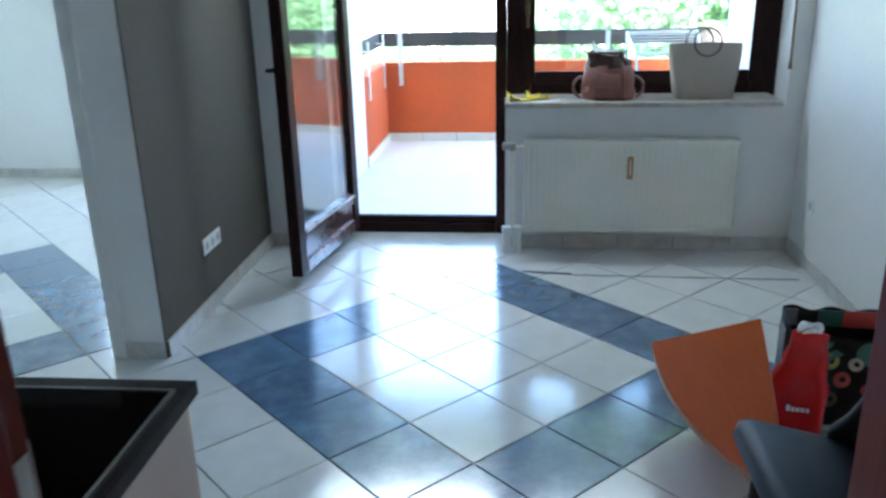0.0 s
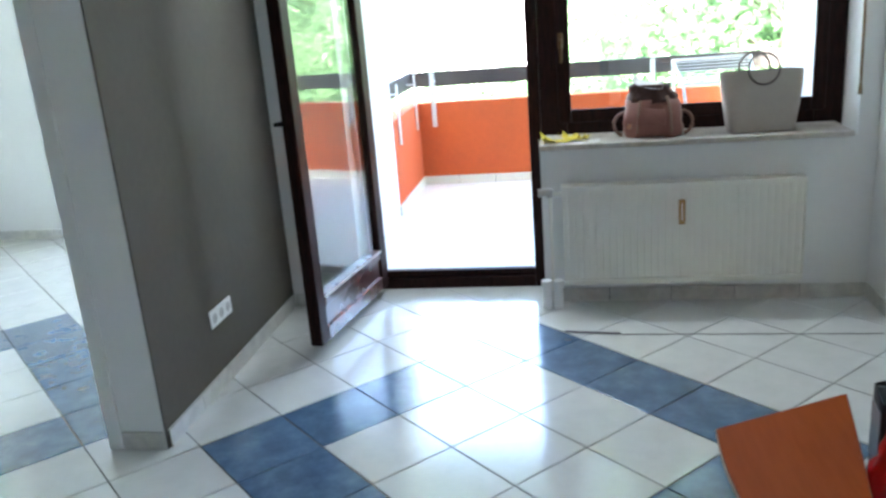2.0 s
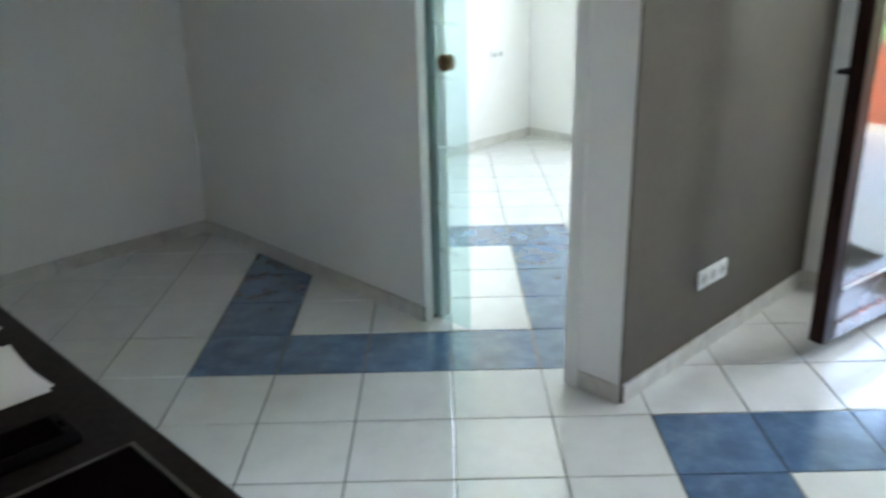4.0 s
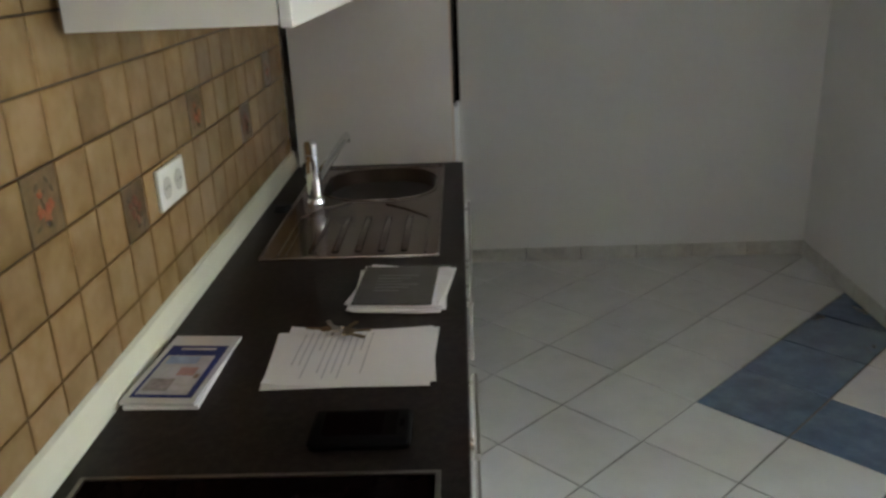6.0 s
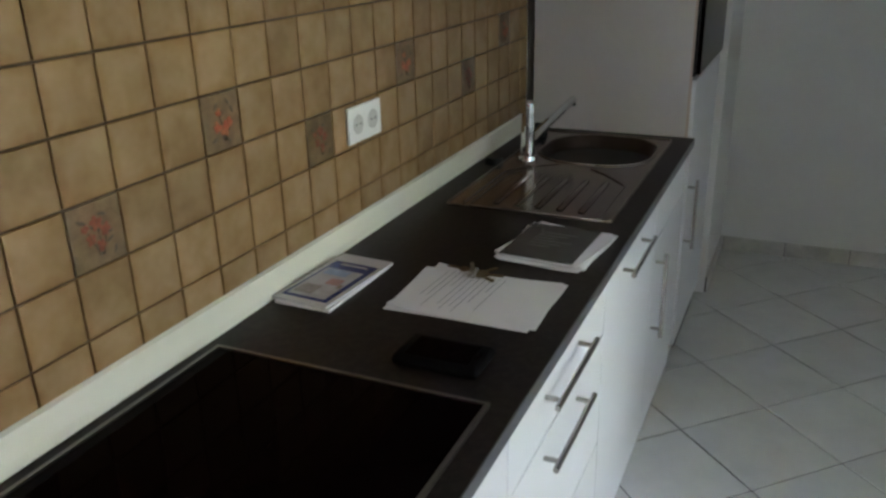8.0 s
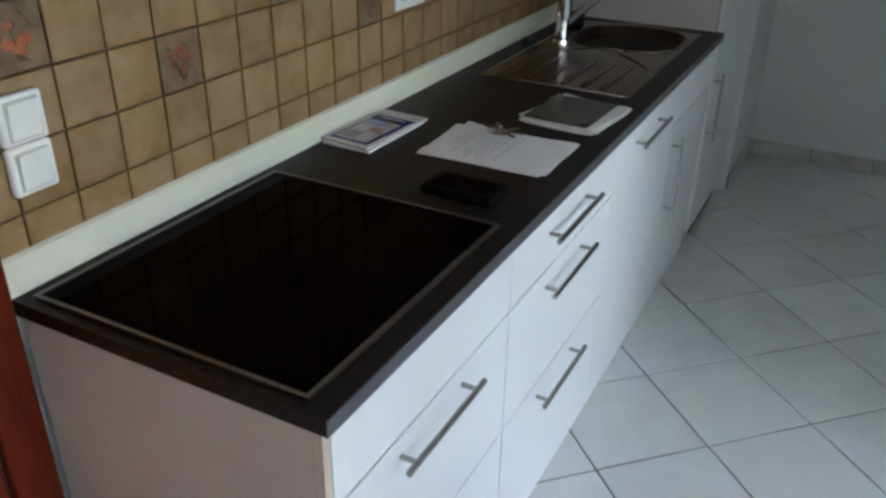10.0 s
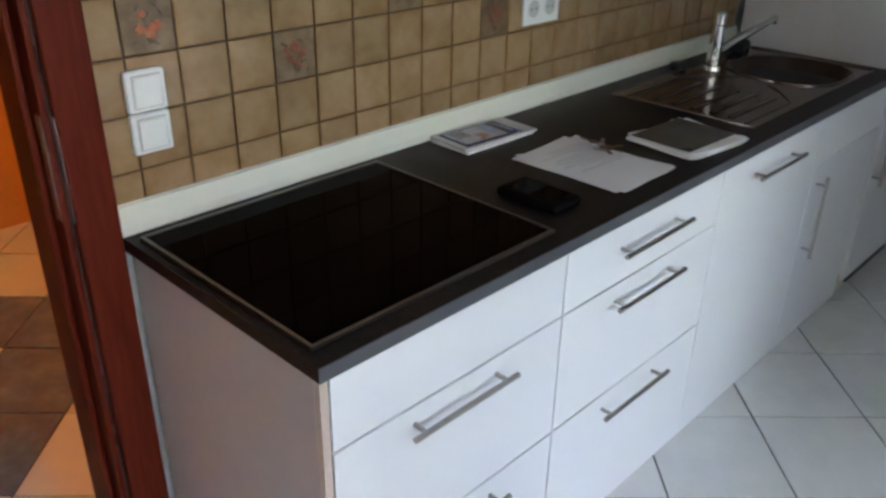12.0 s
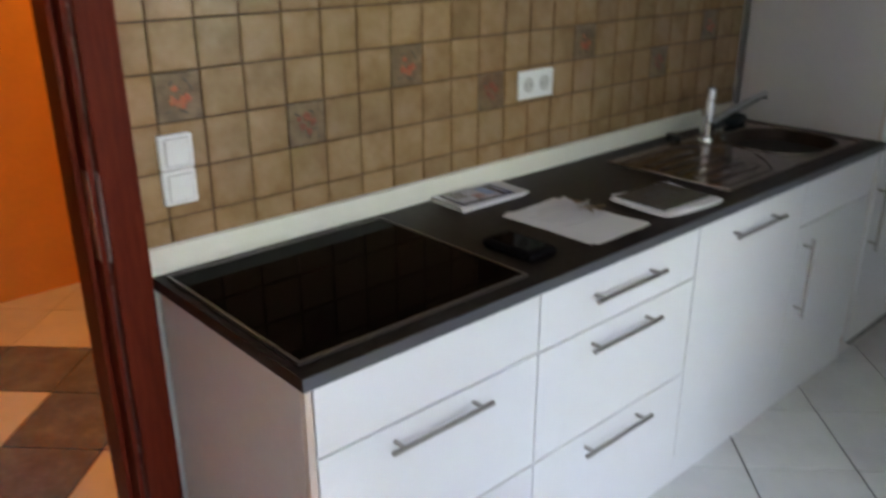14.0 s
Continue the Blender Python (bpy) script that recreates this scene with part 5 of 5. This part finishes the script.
for k, (x, y, h, s) in enumerate(((2.1, 13.0, 5.2, 1.6), (3.9, 12.4, 5.6, 2.2), (5.9, 14.0, 5.6, 2.3), (-1.2, 17.5, 2.9, 2.0), (0.5, 16.5, 3.0, 1.7), (3.6, 17.0, 6.0, 2.4), (7.8, 17.5, 6.2, 2.6), (5.4, 19.0, 6.5, 2.6), (-3.4, 20.0, 3.0, 2.2), (-4.5, 15.0, 5.6, 1.4))):
    tree(x, y, h, s, 11 + k)
hs = thing("neighbour_house", "white rendered neighbour house behind the garden", "house", at=(0, 0, 0))
part("wall", boxes((-9.0, 0.4, 24.0, 30.0, -3.2, 4.5)), M["facade"], hs)
part("downpipe", boxes((-2.9, -2.6, 23.85, 23.995, -3.2, 4.4)), M["pipe_grey"], hs, "grey downpipe")
bm = bmesh.new()
add_prism(bm, [(-9.4, 23.6), (0.8, 23.6), (0.8, 30.4), (-9.4, 30.4)], 4.5, 4.7)
part("roof", bm, M["pipe_grey"], hs)

# ---- hall ----
pf = thing("picture_frame", "small dark framed picture on the orange hall wall", "picture", at=(-0.20, -2.2795, 1.36))
part("frame", boxes((-0.15, -0.12, 0.0, 0.02, -0.22, 0.22), (0.12, 0.15, 0.0, 0.02, -0.22, 0.22), (-0.1195, 0.1195, 0.0, 0.02, -0.22, -0.19), (-0.1195, 0.1195, 0.0, 0.02, 0.19, 0.22)), M["dark_frame"], pf)
part("picture", boxes((-0.1195, 0.1195, 0.001, 0.006, -0.1895, 0.1895)), M["brown_print"], pf)
hl = thing("hall_lamp", "warm glass ceiling lamp in the hall", "ceiling lamp", at=(-0.7, -1.2, H))
bm = bmesh.new()
add_cyl(bm, (0, 0, -0.03), (0, 0, -0.001), 0.08, n=24)
part("canopy", bm, M["steel"], hl)

# ---- wall tiles of the kitchen ----
TP, TX, TZ = 0.108, -0.065, 1.235
wall_back = tagged(new("wall_tiling", mesh_of("wall_tiling", boxes((-2.529, 0.0, -0.0138, -0.0102, CT + 0.01, 1.62)), M["wall_grout"])), "beige wall tiles with brown joints and flower motifs", "wall tiles", "", "structure")
FLOWERS = {(0, 0), (3, -1), (6, 0), (9, -1), (13, 0), (17, -1), (20, 0)}


def tile_mesh(name, w, h, mat):
    bm = boxes((-w / 2, w / 2, 0, 0.0055, -h / 2, h / 2), bevel=0.0015)
    return mesh_of(name, bm, mat)


def disc(bm, x, z, rx, rz, turn, y=0.0):
    c, sn = math.cos(turn), math.sin(turn)
    ring = [(rx * math.cos(a), rz * math.sin(a)) for a in (2 * math.pi * k / 10 for k in range(10))]
    lo = [bm.verts.new((x + u * c - v * sn, y, z + u * sn + v * c)) for u, v in ring]
    hi = [bm.verts.new((x + 0.8 * (u * c - v * sn), y + 0.0006, z + 0.8 * (u * sn + v * c))) for u, v in ring]
    bm.faces.new(hi)
    for k in range(10):
        bm.faces.new((lo[k], lo[(k + 1) % 10], hi[(k + 1) % 10], hi[k]))


def motif(seed, mat, spots):
    rnd = random.Random(seed)
    bm, bs = bmesh.new(), bmesh.new()
    for x, z, r in spots:
        for k in range(5):
            a = 2 * math.pi * k / 5 + rnd.uniform(0, 1)
            disc(bm, x + r * 0.6 * math.cos(a), z + r * 0.6 * math.sin(a), r * 0.62, r * 0.45, a, 0.0003 + 0.0001 * k)
        add_tube(bs, [(x * 0.2 - 0.004, 0.0002, -0.036), (x * 0.7 - 0.004, 0.0004, z * 0.4 - 0.012), (x, 0.0002, z)], 0.0011, 5)
    for k in range(9):
        a = rnd.uniform(0, 2 * math.pi)
        disc(bs, rnd.uniform(-0.034, 0.034), rnd.uniform(-0.038, 0.036), 0.0085, 0.0032, a, 0.0002)
    return mesh_of("blossom", bm, mat), mesh_of("stem", bs, M["stem"])


up = motif(3, M["blossom"], ((-0.006, -0.014, 0.013), (0.014, -0.008, 0.010), (-0.020, -0.004, 0.008), (0.008, 0.018, 0.007)))
dn = motif(4, M["blossom_brown"], ((0.0, 0.018, 0.011), (-0.016, 0.004, 0.010), (0.014, -0.006, 0.009), (-0.004, -0.020, 0.009), (0.022, 0.014, 0.007)))
blossoms, stems = (up[0], dn[0]), (up[1], dn[1])
full = tile_mesh("tile", TP - 0.004, TP - 0.004, M["wall_tile"])
for k in range(-1, 23):
    for r in range(-4, 4):
        x1, x0 = min(TX - k * TP, -0.001), max(TX - (k + 1) * TP, -2.528)
        z0, z1 = max(TZ + r * TP, CT + 0.012), TZ + (r + 1) * TP
        if x1 - x0 < 0.02 or z1 - z0 < 0.02:
            continue
        whole = x1 - x0 > TP - 0.001 and z1 - z0 > TP - 0.001
        flower = (k, r) in FLOWERS
        me = full if whole and not flower else tile_mesh("tile", x1 - x0 - 0.004, z1 - z0 - 0.004, M["flower_tile"] if flower else M["wall_tile"])
        ob = new("tile", me)
        ob.parent = wall_back
        ob.matrix_basis = pose((x0 + x1) / 2, -0.0105, (z0 + z1) / 2)
        if flower:
            for nm, me in (("stem", stems[r < 0]), ("blossom", blossoms[r < 0])):
                fl = new(nm, me)
                fl.parent = ob
                fl.matrix_basis = pose(0, 0.0057, 0)

# ---- floor tiles ----
structure_floor = thing("floor", "glossy white floor tiles laid diagonally with blue bands", "floor", "", "structure")
part("bed", boxes((-4.14, 2.3, -2.43, 4.31, -0.06, -0.0045), (-4.14, -0.95, 4.31, 5.85, -0.06, -0.0045)), M["grout"], structure_floor, "grey joint bed")
X0, Y0, HD = -2.319, 1.4686, 0.25093
d1, d2, d3, d4 = offset((-1.44, 0.0)), offset((1.66, 0.0)), offset((-1.0, 0.25)), offset((0.02, 0.25))
e1, e2 = offset((-1.0, 0.0)), offset((0.02, 0.0))
ROOMS = [
    [(-3.86, 0), (2.145, 0), (2.145, 2.465), (-3.86, 2.465)],
    [(-0.943, 2.465), (2.145, 2.465), (2.145, d2.y), (-0.943, d1.y)],
    [(e1.x, e1.y), (e2.x, e2.y), (d4.x, d4.y), (d3.x, d3.y)],
    [(-4.0, 2.6), (-1.175, 2.6), (-1.175, 5.70), (-4.0, 5.70)],
    [(-1.965, 2.465), (-1.175, 2.465), (-1.175, 2.6), (-1.965, 2.6)],
    [(-2.25, -2.28), (2.1, -2.28), (2.1, -0.12), (-2.25, -0.12)],
    [(0.06, -0.12), (0.92, -0.12), (0.92, 0), (0.06, 0)],
]


def clip(poly, room):
    for k in range(len(room)):
        a, b = Vector(room[k]), Vector(room[(k + 1) % len(room)])
        n = Vector((-(b - a).y, (b - a).x))
        out = []
        for i, p in enumerate(poly):
            q = poly[(i + 1) % len(poly)]
            dp, dq = (p - a).dot(n), (q - a).dot(n)
            if dp >= 0:
                out.append(p)
            if (dp >= 0) != (dq >= 0):
                out.append(p + (q - p) * (dp / (dp - dq)))
        poly = out
        if len(poly) < 3:
            return []
    return poly


def area(poly):
    return abs(sum(p.x * q.y - q.x * p.y for p, q in zip(poly, poly[1:] + poly[:1]))) / 2


def blue(i, j):
    for i0, j0, n in ((0, 0, 5), (5, -6, 5), (-2, -12, 3)):
        if i0 <= i < i0 + n and j0 <= j < j0 + n and (i in (i0, i0 + n - 1) or j in (j0, j0 + n - 1)):
            return True
    return False


side = HD * math.sqrt(2)
half = side / 2 - 0.0031
bm = boxes((-half, half, -half, half, -0.008, 0.0), bevel=0.0012)
whole_white = mesh_of("tile", bm, M["tile"])
whole_blue = whole_white.copy()
whole_blue.materials[0] = M["tile_blue"]
for i in range(-16, 20):
    for j in range(-22, 16):
        c = Vector((X0 + HD * (i - j), Y0 + HD * (i + j + 1)))
        if not (-4.4 < c.x < 2.5 and -2.6 < c.y < 6.2):
            continue
        r = half * math.sqrt(2)
        corners = [c + Vector((r, 0)), c + Vector((0, r)), c + Vector((-r, 0)), c + Vector((0, -r))]
        pieces = [p for p in (clip(corners, room) for room in ROOMS) if p and area(p) > 1e-4]
        if not pieces:
            continue
        if sum(area(p) for p in pieces) > 0.9999 * area(corners):
            ob = new("tile", whole_blue if blue(i, j) else whole_white)
        else:
            bm = bmesh.new()
            for p in pieces:
                add_prism(bm, [(v.x - c.x, v.y - c.y) for v in p], -0.008, 0.0)
            bmesh.ops.rotate(bm, verts=bm.verts, cent=(0, 0, 0), matrix=Matrix.Rotation(radians(-45), 3, "Z"))
            ob = new("tile", mesh_of("tile", bm, M["tile_blue"] if blue(i, j) else M["tile"]))
        ob.parent = structure_floor
        ob.matrix_basis = pose(c.x, c.y, 0, random.uniform(-0.06, 0.06), random.uniform(-0.06, 0.06), 45)
